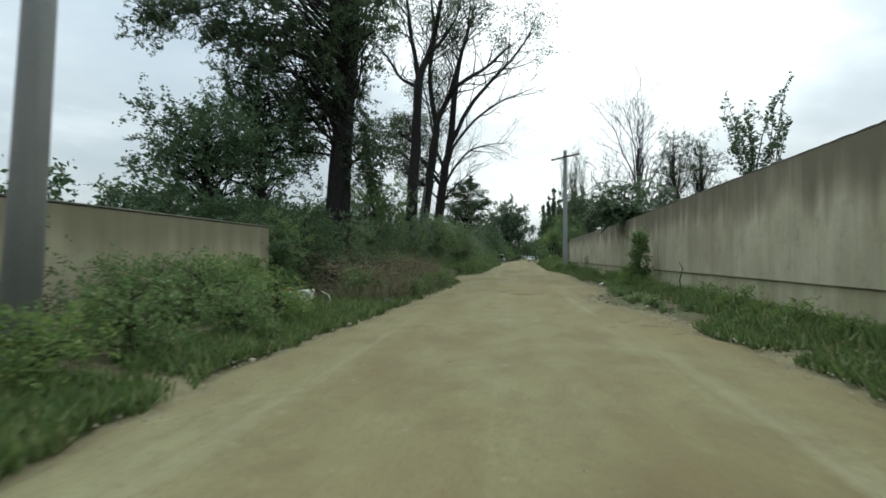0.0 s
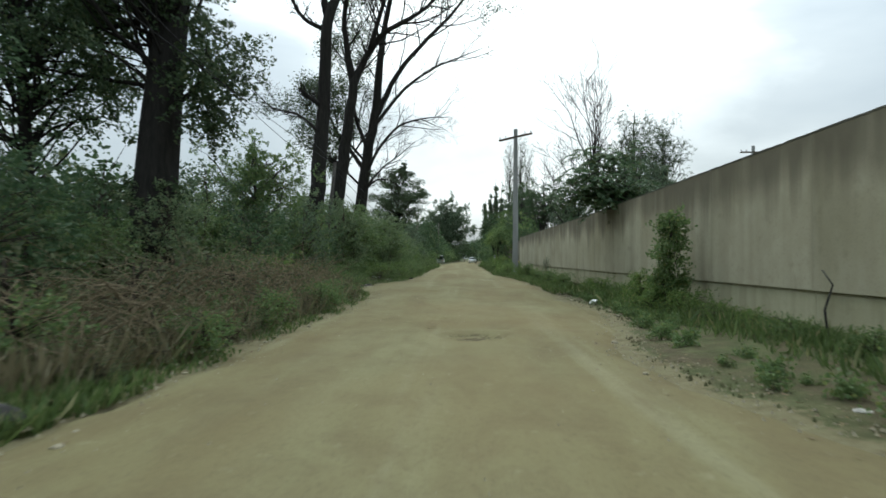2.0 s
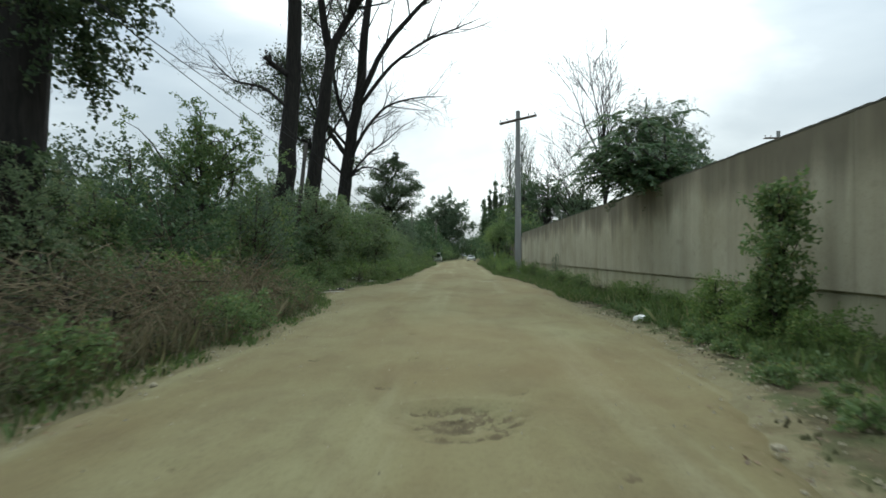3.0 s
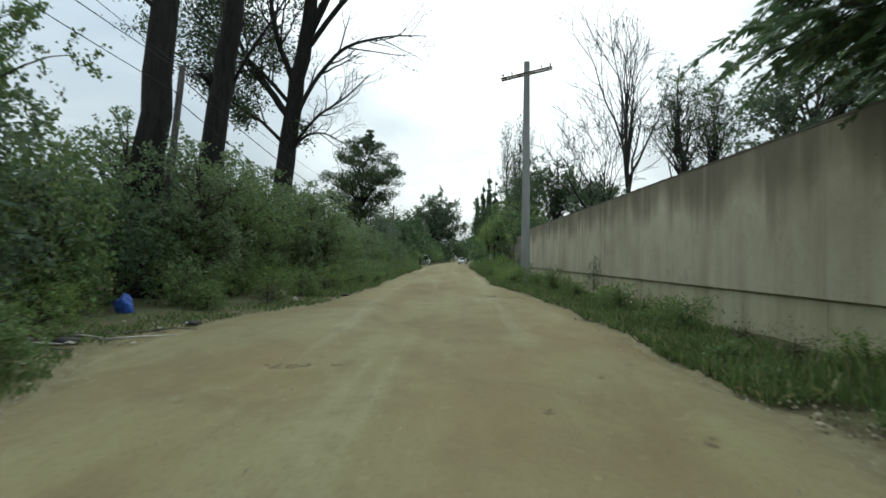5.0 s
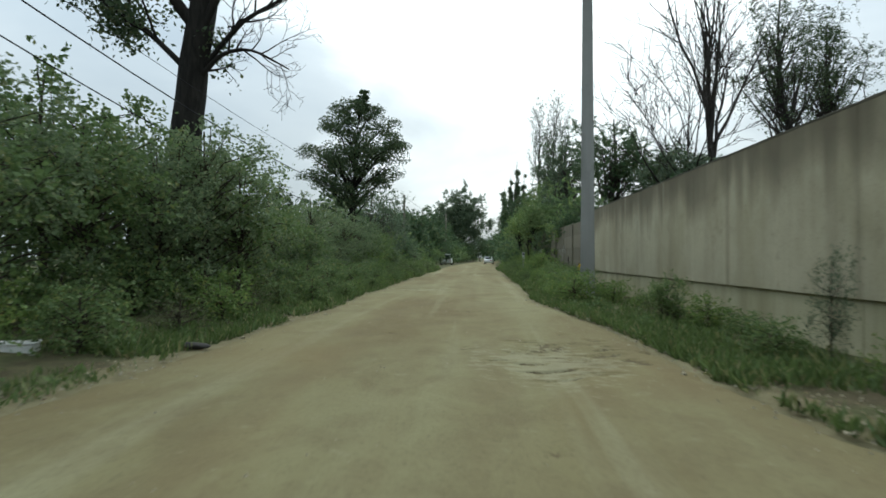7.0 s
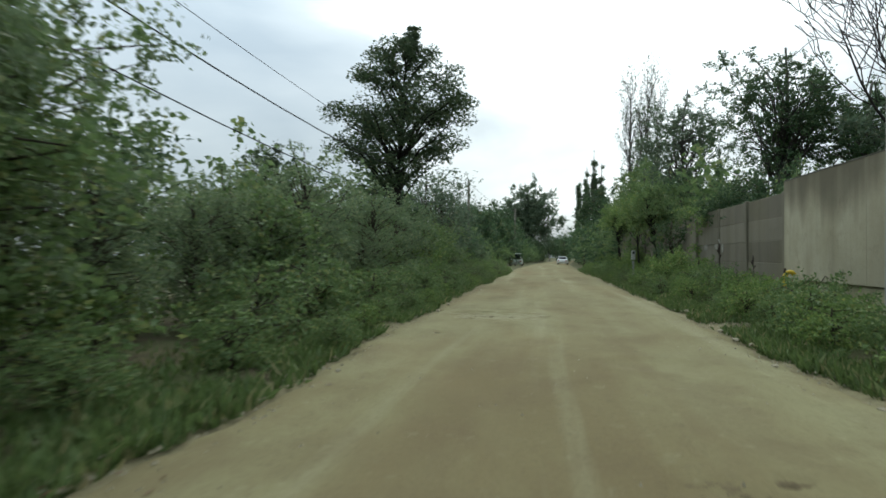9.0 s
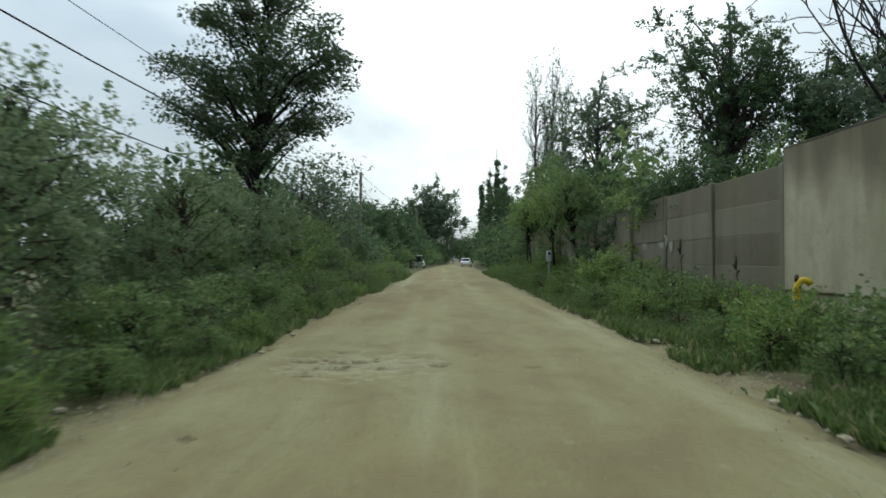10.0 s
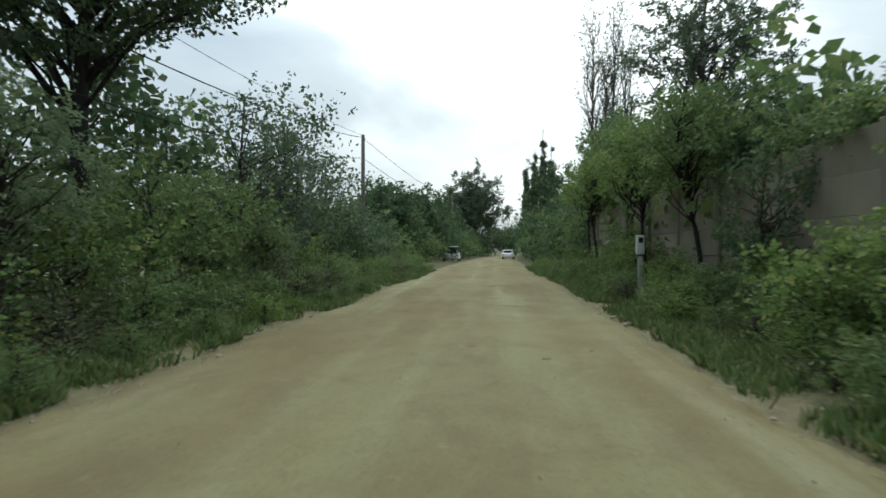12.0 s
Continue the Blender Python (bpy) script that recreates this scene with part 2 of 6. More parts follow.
def concrete(name, dark, mid_c, light, streaks=0.5, rust=0.0, drip_from=None, seam=None, vary=0.0):
    q = Mat(name, rough=0.9, spec=0.2)
    at = q.vec(space="World")
    cloud = q.noise(0.42, 6.0, 0.62, at)
    runs = q.noise(1.0, 2.5, 0.5, q.vec((1.6, 1.6, 0.14), "World"), 0.1)
    runs2 = q.noise(1.0, 3.0, 0.5, q.vec((0.7, 0.7, 0.07), "World", (3, 7, 1)), 0.1)
    pores = q.noise(34.0, 5.0, 0.7, at)
    blots = q.noise(2.6, 6.0, 0.7, at)
    base = q.ramp(cloud, (0.3, mid_c), (0.72, light))
    base = q.mix(q.ramp(runs, (0.46, grey(0.0)), (0.72, grey(streaks))), base, dark)
    base = q.mix(q.ramp(runs2, (0.56, grey(0.0)), (0.70, grey(streaks * 0.8))), base, light)
    thin = q.noise(1.0, 3.0, 0.55, q.vec((5.5, 5.5, 0.16), "World", (1, 4, 2)), 0.15)
    base = q.mix(q.ramp(thin, (0.52, grey(0.0)), (0.74, grey(streaks * 0.4))), base, dark)
    base = q.mix(q.ramp(thin, (0.28, grey(streaks * 0.3)), (0.46, grey(0.0))), base, light)
    base = q.mix(q.ramp(blots, (0.56, grey(0.0)), (0.74, grey(0.35))), base, dark)
    base = q.mix(q.ramp(pores, (0.34, grey(0.3)), (0.46, grey(0.0))), base, dark)
    if rust:
        ru = q.noise(0.5, 5.0, 0.65, q.vec((1.0, 1.0, 0.5), "World", (9, 2, 4)))
        base = q.mix(q.ramp(ru, (0.45, grey(0.0)), (0.72, grey(rust))), base, (0.165, 0.148, 0.058, 1))

    def math_node(op, a, b):
        m = q.n.new("ShaderNodeMath")
        m.operation = op
        for slot, v in ((0, a), (1, b)):
            if isinstance(v, (int, float)):
                m.inputs[slot].default_value = v
            else:
                q.l.new(v, m.inputs[slot])
        return m.outputs[0]

    if drip_from:
        # rain stains that run down from the top edge in uneven tongues
        sep = q.n.new("ShaderNodeSeparateXYZ")
        q.l.new(q.geo.outputs["Position"], sep.inputs[0])
        for scale, length, low, soft, much in ((1.7, 3.4, -0.85, 0.9, 0.72), (0.55, 2.6, -0.45, 0.5, 0.55)):
            tongue = q.noise(1.0, 3.0, 0.5, q.vec((scale, scale, 0.04), "World", (5, 1, 8)))
            reach = math_node("ADD", math_node("MULTIPLY", tongue, length), low - drip_from)
            base = q.mix(q.ramp(math_node("ADD", reach, sep.outputs["Z"]), (0.0, grey(0.0)), (soft, grey(much))), base, dark)
    if seam:
        # pale or dark leak stains beside the filled panel joints
        sep2 = q.n.new("ShaderNodeSeparateXYZ")
        q.l.new(q.co.outputs["Object"], sep2.inputs[0])
        off = math_node("ABSOLUTE", math_node("SUBTRACT", sep2.outputs["Y"], seam / 2), 0.0)
        near = math_node("ADD", math_node("SUBTRACT", off, seam / 2), math_node("MULTIPLY", runs2, 0.22))
        kind = q.ramp(q.noise(1.0, 2.0, 0.5, q.vec((0.0, 0.11, 0.0), "World", (2, 3.1, 6))), (0.45, light), (0.56, dark))
        base = q.mix(q.ramp(near, (0.0, grey(0.0)), (0.14, grey(0.42))), base, kind)
    if vary:
        info = q.n.new("ShaderNodeObjectInfo")
        base = q.mix(vary, base, q.ramp(info.outputs["Random"], (0.0, dark), (0.55, mid_c), (1.0, light)))
    q.color(base)
    q.bump(q.mix(0.4, pores, cloud), 0.35, 0.012)
    return q.m


WALL_X, WALL_TOP, WALL_END = 5.6, 3.16, 65.3
M["wall"] = concrete("weathered_concrete", (0.122, 0.107, 0.074, 1), (0.340, 0.308, 0.214, 1), (0.485, 0.448, 0.325, 1), 0.26, 0.34, WALL_TOP, 3.73)
M["plinth"] = concrete("plinth_concrete", (0.175, 0.160, 0.098, 1), (0.365, 0.338, 0.216, 1), (0.475, 0.443, 0.300, 1), 0.5, 0.5)
M["panel"] = concrete("fence_concrete", (0.092, 0.082, 0.060, 1), (0.164, 0.148, 0.112, 1), (0.238, 0.217, 0.168, 1), 0.6, 0.4, vary=0.35)
M["render_wall"] = concrete("rendered_wall", (0.170, 0.150, 0.092, 1), (0.315, 0.284, 0.180, 1), (0.400, 0.366, 0.242, 1), 0.4, 0.4, 2.12)
M["pole"] = concrete("pole_concrete", (0.127, 0.127, 0.121, 1), (0.248, 0.248, 0.239, 1), (0.335, 0.335, 0.322, 1), 0.6)
M["post"] = concrete("fence_post_concrete", (0.080, 0.073, 0.055, 1), (0.142, 0.130, 0.098, 1), (0.200, 0.184, 0.140, 1), 0.6, 0.25, vary=0.35)
M["cap"] = concrete("mossy_cap", (0.04, 0.038, 0.03, 1), (0.085, 0.08, 0.06, 1), (0.14, 0.13, 0.10, 1), 0.5)


def plain(name, c, rough=0.6, metal=0.0, var=0.25, scale=8.0):
    q = Mat(name, rough=rough, metal=metal)
    f = q.noise(scale, 5.0, 0.6)
    q.color(q.ramp(f, (0.3, (*[v * (1 - var) for v in c[:3]], 1)), (0.7, (*[min(1, v * (1 + var)) for v in c[:3]], 1))))
    q.bump(f, 0.2, 0.004)
    return q.m


M["steel"] = plain("rusty_steel", (0.10, 0.075, 0.055), 0.6, 0.7, 0.4, 20)
M["cable"] = plain("black_cable", (0.02, 0.02, 0.022), 0.95)
M["ceramic"] = plain("brown_insulator", (0.10, 0.055, 0.035), 0.2)
M["yellow"] = plain("yellow_pipe_paint", (0.62, 0.43, 0.03), 0.45, 0, 0.15)
M["white"] = plain("white_paint", (0.72, 0.72, 0.70), 0.5, 0, 0.08)
M["meter"] = plain("pale_meter_paint", (0.42, 0.43, 0.42), 0.5, 0, 0.15)
M["rubble"] = plain("pale_rubble", (0.41, 0.39, 0.345), 0.9, 0, 0.42, 6)
M["plaster"] = plain("pale_plaster", (0.27, 0.26, 0.22), 0.95, 0, 0.3, 9)
M["stone"] = plain("pale_stone", (0.27, 0.24, 0.165), 0.95, 0, 0.3, 10)
M["blue"] = plain("blue_plastic", (0.035, 0.085, 0.32), 0.45, 0, 0.3, 5)
M["dark"] = plain("dark_scrap", (0.03, 0.028, 0.025), 0.8, 0, 0.4, 9)
M["timber"] = bark_material("grey_timber", (0.09, 0.078, 0.062, 1), (0.19, 0.168, 0.135, 1), 2.5)
M["glass_dark"] = plain("tinted_glass", (0.02, 0.022, 0.025), 0.08, 0, 0.1)
M["rubber"] = plain("black_rubber", (0.02, 0.02, 0.02), 0.75)


# ---- mesh helpers ----
def mesh_of(name, verts, faces, material, smooth=False):
    me = bpy.data.meshes.new(name)
    me.from_pydata([tuple(v) for v in verts], [], [tuple(f) for f in faces])
    if smooth:
        me.polygons.foreach_set("use_smooth", [True] * len(me.polygons))
    me.materials.append(material)
    me.update()
    return me


def quads_of(name, verts, material):
    """A mesh of separate quads; verts is an array of n x 4 x 3."""
    n = len(verts)
    me = bpy.data.meshes.new(name)
    me.vertices.add(n * 4)
    me.vertices.foreach_set("co", np.asarray(verts, np.float32).ravel())
    me.loops.add(n * 4)
    me.loops.foreach_set("vertex_index", np.arange(n * 4, dtype=np.int32))
    me.polygons.add(n)
    me.polygons.foreach_set("loop_start", np.arange(0, n * 4, 4, dtype=np.int32))
    me.polygons.foreach_set("loop_total", np.full(n, 4, dtype=np.int32))
    me.update(calc_edges=True)
    me.materials.append(material)
    return me


def part(name, me, parent, label=""):
    """One mesh object under a thing or a part. me: a mesh, or a bmesh and its material as a pair."""
    if isinstance(me, tuple):
        bm, material = me
        me = bpy.data.meshes.new(name)
        bm.to_mesh(me)
        bm.free()
        me.materials.append(material)
    ob = new(name, me)
    ob.parent = parent
    if label:
        ob["label"] = label
    return ob


def thing(name, x, y, z=0.0, label="", category="", group="", kind="", rz=0.0):
    e = new(name)
    e.empty_display_size = 0.2
    e.matrix_basis = pose(x, y, z, 0, 0, rz)
    return tagged(e, label, category, group, kind)


def box_bm(lo, hi, bevel=0.0, taper=1.0):
    bm = bmesh.new()
    c, s = [(a + b) / 2 for a, b in zip(lo, hi)], [b - a for a, b in zip(lo, hi)]
    bmesh.ops.create_cube(bm, size=1.0)
    for v in bm.verts:
        f = taper if v.co.z > 0 else 1.0
        v.co = Vector((c[0] + v.co.x * s[0] * f, c[1] + v.co.y * s[1] * f, c[2] + v.co.z * s[2]))
    if bevel:
        bmesh.ops.bevel(bm, geom=bm.edges[:], offset=bevel, segments=1, affect="EDGES")
    return bm


def tubes(name, lines, material, sides=6, smooth=True):
    """One mesh of tapered tubes. lines: (points, radii)."""
    V, F = [], []
    for pts, rad, n in [(ln[0], ln[1], ln[2] if len(ln) > 2 else sides) for ln in lines]:
        pts = [Vector(p) for p in pts]
        b0 = len(V)
        for i, p in enumerate(pts):
            d = (pts[min(i + 1, len(pts) - 1)] - pts[max(i - 1, 0)]).normalized()
            a = d.orthogonal().normalized() if i == 0 else (a - d * a.dot(d)).normalized()
            c = d.cross(a)
            for j in range(n):
                t = 2 * math.pi * j / n
                V.append(p + (a * math.cos(t) + c * math.sin(t)) * rad[i])
        for i in range(len(pts) - 1):
            for j in range(n):
                F.append((b0 + i * n + j, b0 + i * n + (j + 1) % n, b0 + (i + 1) * n + (j + 1) % n, b0 + (i + 1) * n + j))
        if n > 4:
            F.append(tuple(b0 + (len(pts) - 1) * n + j for j in range(n)))
            F.append(tuple(b0 + j for j in reversed(range(n))))
    return mesh_of(name, V, F, material, smooth)


def leaf_quads(rng, centres, size, droop=0.3, slim=0.62):
    """Leaves as slightly bent diamonds round the given centres."""
    n = len(centres)
    u = rng.normal(size=(n, 3))
    u[:, 2] = u[:, 2] * 0.7 - droop
    u /= np.linalg.norm(u, axis=1)[:, None]
    w = rng.normal(size=(n, 3))
    w[:, 2] *= 0.6
    v = np.cross(u, w)
    v /= np.linalg.norm(v, axis=1)[:, None] + 1e-9
    nn = np.cross(u, v)
    s = (size * rng.uniform(0.6, 1.25, n))[:, None]
    c = np.asarray(centres)
    bend = nn * s * 0.12
    return np.stack([c - u * s * 0.5, c + v * s * 0.5 * slim + bend, c + u * s * 0.55, c - v * s * 0.5 * slim + bend], 1)


def wander(rng, a, b, n, amount, sag=0.0):
    """A bent line from a to b."""
    a, b = np.array(a, float), np.array(b, float)
    t = np.linspace(0, 1, n)[:, None]
    p = a + (b - a) * t
    L = np.linalg.norm(b - a)
    k1, k2 = rng.normal(size=3), rng.normal(size=3)
    p += (np.sin(t * math.pi) * k1 + np.sin(t * 2 * math.pi) * k2 * 0.5) * amount * L
    p[:, 2] += np.sin(t[:, 0] * math.pi) * sag * L
    return p


def shoots(rng, centres, middle, count, reach, per, leaf):
    """Leaf places along short leafy shoots that leave each clump outwards and upwards. Returns the places and the shoots' lines."""
    c = np.repeat(np.asarray(centres), count, 0)
    n = len(c)
    out = c - middle
    out /= np.linalg.norm(out, axis=1)[:, None] + 1e-6
    d = rng.normal(size=(n, 3)) + out * 0.8
    d[:, 2] += 0.35
    d /= np.linalg.norm(d, axis=1)[:, None]
    ln = reach * rng.uniform(0.5, 1.5, n)
    a = c + rng.normal(size=(n, 3)) * reach * 0.28
    t = rng.random((n, per)) ** 0.8
    p = a[:, None] + d[:, None] * (ln[:, None] * t)[..., None]
    p[..., 2] -= 0.22 * reach * t * t
    p = p + rng.normal(size=p.shape) * leaf * 0.5
    ends = a + d * ln[:, None]
    ends[:, 2] -= 0.22 * reach
    return p.reshape(-1, 3), a, ends


def leafy_tree(name, x, y, label, category, trunk_r, stem_top, crown, clumps, per, clump_r, leaf, mat, bark, seed,
               lean=(0.0, 0.0), fork=0.3, hollow=0.35, group="", slim=0.62, twig_n=5, shift=(0.0, 0.0), sleeve=0, bare=0, more=()):
    """A tree or bush: trunk with limbs that reach to clumps of leafy shoots filling an uneven crown.
    crown: centre height and half sizes; sleeve: clumps of ivy round the trunk; bare: every how manieth shoot shows its stem."""
    rng = np.random.default_rng(seed)
    root = thing(name, x, y, 0.0, label, category, group)
    cz, rx, ry, rz = crown
    tops = np.array([lean[0], lean[1], stem_top])
    trunk = wander(rng, (0, 0, -0.15), tops, 9, 0.025)
    lines = [(trunk, np.linspace(trunk_r * 1.15, max(0.25 * trunk_r, 0.012), 9), 9)]
    middle = np.array([lean[0] * 0.8 + shift[0], lean[1] * 0.8 + shift[1], cz])
    centres = []
    while len(centres) < clumps:
        d = rng.normal(size=3)
        d /= np.linalg.norm(d)
        r = (hollow + (1 - hollow) * rng.random() ** 0.6) * rng.uniform(0.8, 1.12)
        lump = 0.80 + 0.45 * noise.noise(Vector(d * 2.1) + Vector((seed * 3.1, 0, 0)))
        c = d * r * lump * np.array([rx, ry, rz]) + middle
        if c[2] > 0.12:
            centres.append(c)
    for c in centres:
        h = np.clip(rng.uniform(max(fork, 0.55), 0.97) * min(c[2], stem_top), fork * stem_top * 0.8, stem_top * 0.97) / stem_top
        i = h * 8
        a = trunk[int(i)] + (trunk[min(int(i) + 1, 8)] - trunk[int(i)]) * (i - int(i))
        L = np.linalg.norm(c - a)
        k_p, k_s = (3, 3) if trunk_r < 0.06 else (6, 4)
        br = wander(rng, a, c, k_p, 0.09, 0.06)
        r0 = min(trunk_r * 0.4, 0.010 + 0.011 * L)
        lines.append((br, np.linspace(r0, 0.006, k_p), k_s))
    # boughs that carry clumps of their own
    for mx, my, mz, mr, mh, mn in more:
        i = min(7, int(np.searchsorted(trunk[:, 2], min(mz * 0.8, stem_top * 0.85))))
        limb = wander(rng, trunk[i], (mx, my, mz), 8, 0.07, 0.05)
        lines.append((limb, np.linspace(min(trunk_r * 0.35, 0.14), 0.035, 8), 6))
        for _ in range(mn):
            d = rng.normal(size=3)
            c = np.array([mx, my, mz]) + d / np.linalg.norm(d) * rng.random() ** 0.4 * np.array([mr, mr, mh])
            lines.append((wander(rng, limb[rng.integers(4, 8)], c, 5, 0.12, 0.05), np.linspace(0.03, 0.006, 5), 3))
            centres.append(c)
    for _ in range(sleeve):
        h = rng.uniform(0.06, 0.6)
        q = trunk[int(h * 8)] + (trunk[int(h * 8) + 1] - trunk[int(h * 8)]) * (h * 8 - int(h * 8))
        w = rng.uniform(0, 2 * math.pi)
        centres.append(q + np.array([math.cos(w), math.sin(w), 0]) * trunk_r * 1.25)
    n_sh = max(3, twig_n)
    pts, a, e = shoots(rng, centres, middle, n_sh, clump_r, max(2, per // n_sh), leaf)
    tw = max(0.004, leaf * 0.03)
    for i in range(0, len(a), bare or (1 if clumps * n_sh < 700 else 2)):
        lines.append(([a[i], e[i]], (tw, tw * 0.5), 3))
    pts = pts[pts[:, 2] > 0.04]
    if trunk_r >= 0.1:
        part("trunk", tubes("trunk", lines[:1], bark), root)
        part("branchwork", tubes("branchwork", lines[1:], bark), root)
    else:
        part("trunk", tubes("trunk", lines, bark), root)
    part("crown", quads_of("crown", leaf_quads(rng, pts, leaf, slim=slim), mat), root)
    return root


def grow(rng, start, way, length, radius, level, spec, lines, tips, least=0.006):
    """Limbs that split again and again. spec: per level (children, length share, spread, wander)."""
    k = 6 if level < 2 else 4
    p, d = np.array(start, float), np.array(way, float)
    d /= np.linalg.norm(d)
    pts, dirs = [p.copy()], [d.copy()]
    bendy = spec[level][3]
    for _ in range(k):
        d = d + rng.normal(size=3) * bendy + np.array([0, 0, 0.06 if level else 0.02])
        d /= np.linalg.norm(d)
        p = p + d * length / k
        pts.append(p.copy())
        dirs.append(d.copy())
    end = radius * (0.2 if level == 0 else 0.3)
    lines.append((pts, np.linspace(max(radius, least), max(end, least), k + 1), 10 if level == 0 else (6 if level == 1 else 3)))
    if level + 1 >= len(spec):
        tips.extend(pts[2:])
        return
    n, share, spread, _ = spec[level + 1][0], spec[level + 1][1], spec[level + 1][2], 0
    for c in range(n):
        f = (0.45 + 0.55 * (c + rng.random()) / n) * k if level else (0.38 + 0.62 * (c + rng.random() * 0.6) / n) * k
        i = min(int(f), k - 1)
        a = pts[i] + (pts[i + 1] - pts[i]) * (f - i)
        side = np.cross(dirs[i], rng.normal(size=3))
        side /= np.linalg.norm(side)
        dd = dirs[i] * math.cos(spread) + side * math.sin(spread)
        r = radius + (max(end, least) - radius) * f / k
        grow(rng, a, dd, length * share * rng.uniform(0.7, 1.2), min(r * 0.7, radius * 0.55), level + 1, spec, lines, tips, least)


def branching_tree(name, x, y, label, category, length, radius, way, spec, bark, seed, leaf_mat=None, per_tip=0, leaf=0.1,
                   spread=0.3, extra=(), keep=None, group="", least=0.006):
    """A tree whose limbs show: bare, or with a sparse crown at the twigs."""
    rng = np.random.default_rng(seed)
    root = thing(name, x, y, 0.0, label, category, group)
    lines, tips = [], []
    grow(rng, (0, 0, -0.2), way, length, radius, 0, spec, lines, tips, least)
    for a, d, ln, r in extra:
        grow(rng, a, d, ln, r, 1, spec, lines, tips)
    # root flare
    flare = ([(0, 0, -0.2), (0, 0, 0.35), (way[0] * 0.9, way[1] * 0.9, 0.9)], (radius * 1.5, radius * 1.18, radius * 0.95), 10)
    part("trunk", tubes("trunk", [lines[0], flare], bark), root)
    part("branchwork", tubes("branchwork", lines[1:], bark), root)
    if leaf_mat is not None:
        t = np.array(tips)
        if keep is not None:
            t = t[[keep(q) for q in t]]
        c = np.repeat(t, per_tip, 0)
        c = c + rng.normal(size=c.shape) * spread
        part("crown", quads_of("crown", leaf_quads(rng, c, leaf), leaf_mat), root)
    return root


def limb_tree(name, x, y, label, limbs, bark, seed, leaf_mat=None, per_tip=2, leaf=0.13, spread=0.3, keep=None, twigs=13, off=0.0):
    """A tree of chosen main limbs that carry finer branches. limbs: ((x, z), ...), first and last radius; x counted in the place."""
    rng = np.random.default_rng(seed)
    root = thing(name, x + off, y, 0.0, label, "tree")
    spec = ((0, 0, 0, 0), (0, 0, 0, 0.10), (5, 0.5, 0.7, 0.15), (4, 0.5, 0.75, 0.2))
    lines, tips = [], []
    for k_l, (pts, r0, r1) in enumerate(limbs):
        P = np.array([(px - x, rng.normal() * 0.25 if 0 < i else 0.0, pz) for i, (px, pz) in enumerate(pts)])
        t = np.linspace(0, len(P) - 1, 4 * len(P) - 3)
        Q = np.stack([np.interp(t, np.arange(len(P)), P[:, j]) for j in range(3)], 1)
        for _ in range(2):
            Q[1:-1] = Q[1:-1] * 0.5 + (Q[:-2] + Q[2:]) * 0.25
        R = np.interp(t, (0, len(P) - 1), (r0, r1))
        Q[1:-1] += rng.normal(size=Q[1:-1].shape) * R[1:-1, None] * 0.09
        lines.append((Q, R, 12 if r0 > 0.3 else 7))
        n = len(Q)
        total = np.linalg.norm(np.diff(Q, axis=0), axis=1).sum()
        first = 0.5 if k_l == 0 else 0.2
        for c in range(twigs):
            i = int((first + (0.98 - first) * (c + rng.random()) / twigs) * (n - 1))
            d = Q[min(i + 1, n - 1)] - Q[max(i - 1, 0)]
            d /= np.linalg.norm(d)
            side = np.cross(d, rng.normal(size=3))
            side /= np.linalg.norm(side)
            w = d * math.cos(0.8) + side * math.sin(0.8) + np.array([0, 0, 0.15])
            grow(rng, Q[i], w, min(total * 0.34, 4.5) * rng.uniform(0.5, 1.2), min(R[i] * 0.55, 0.06), 1, spec[:4], lines, tips)
    r = limbs[0][1]
    flare = ([(0, 0, -0.2), (0, 0, 0.4), (0.02, 0, 1.1)], (r * 1.5, r * 1.2, r * 0.97), 12)
    part("trunk", tubes("trunk", [lines[0], flare], bark), root)
    part("branchwork", tubes("branchwork", lines[1:], bark), root)
    if leaf_mat is not None:
        t = np.array(tips)
        if keep is not None:
            t = t[[keep(q) for q in t]]
        c = np.repeat(t, per_tip, 0)
        c = c + rng.normal(size=c.shape) * spread
        part("crown", quads_of("crown", leaf_quads(rng, c, leaf), leaf_mat), root)
    return root


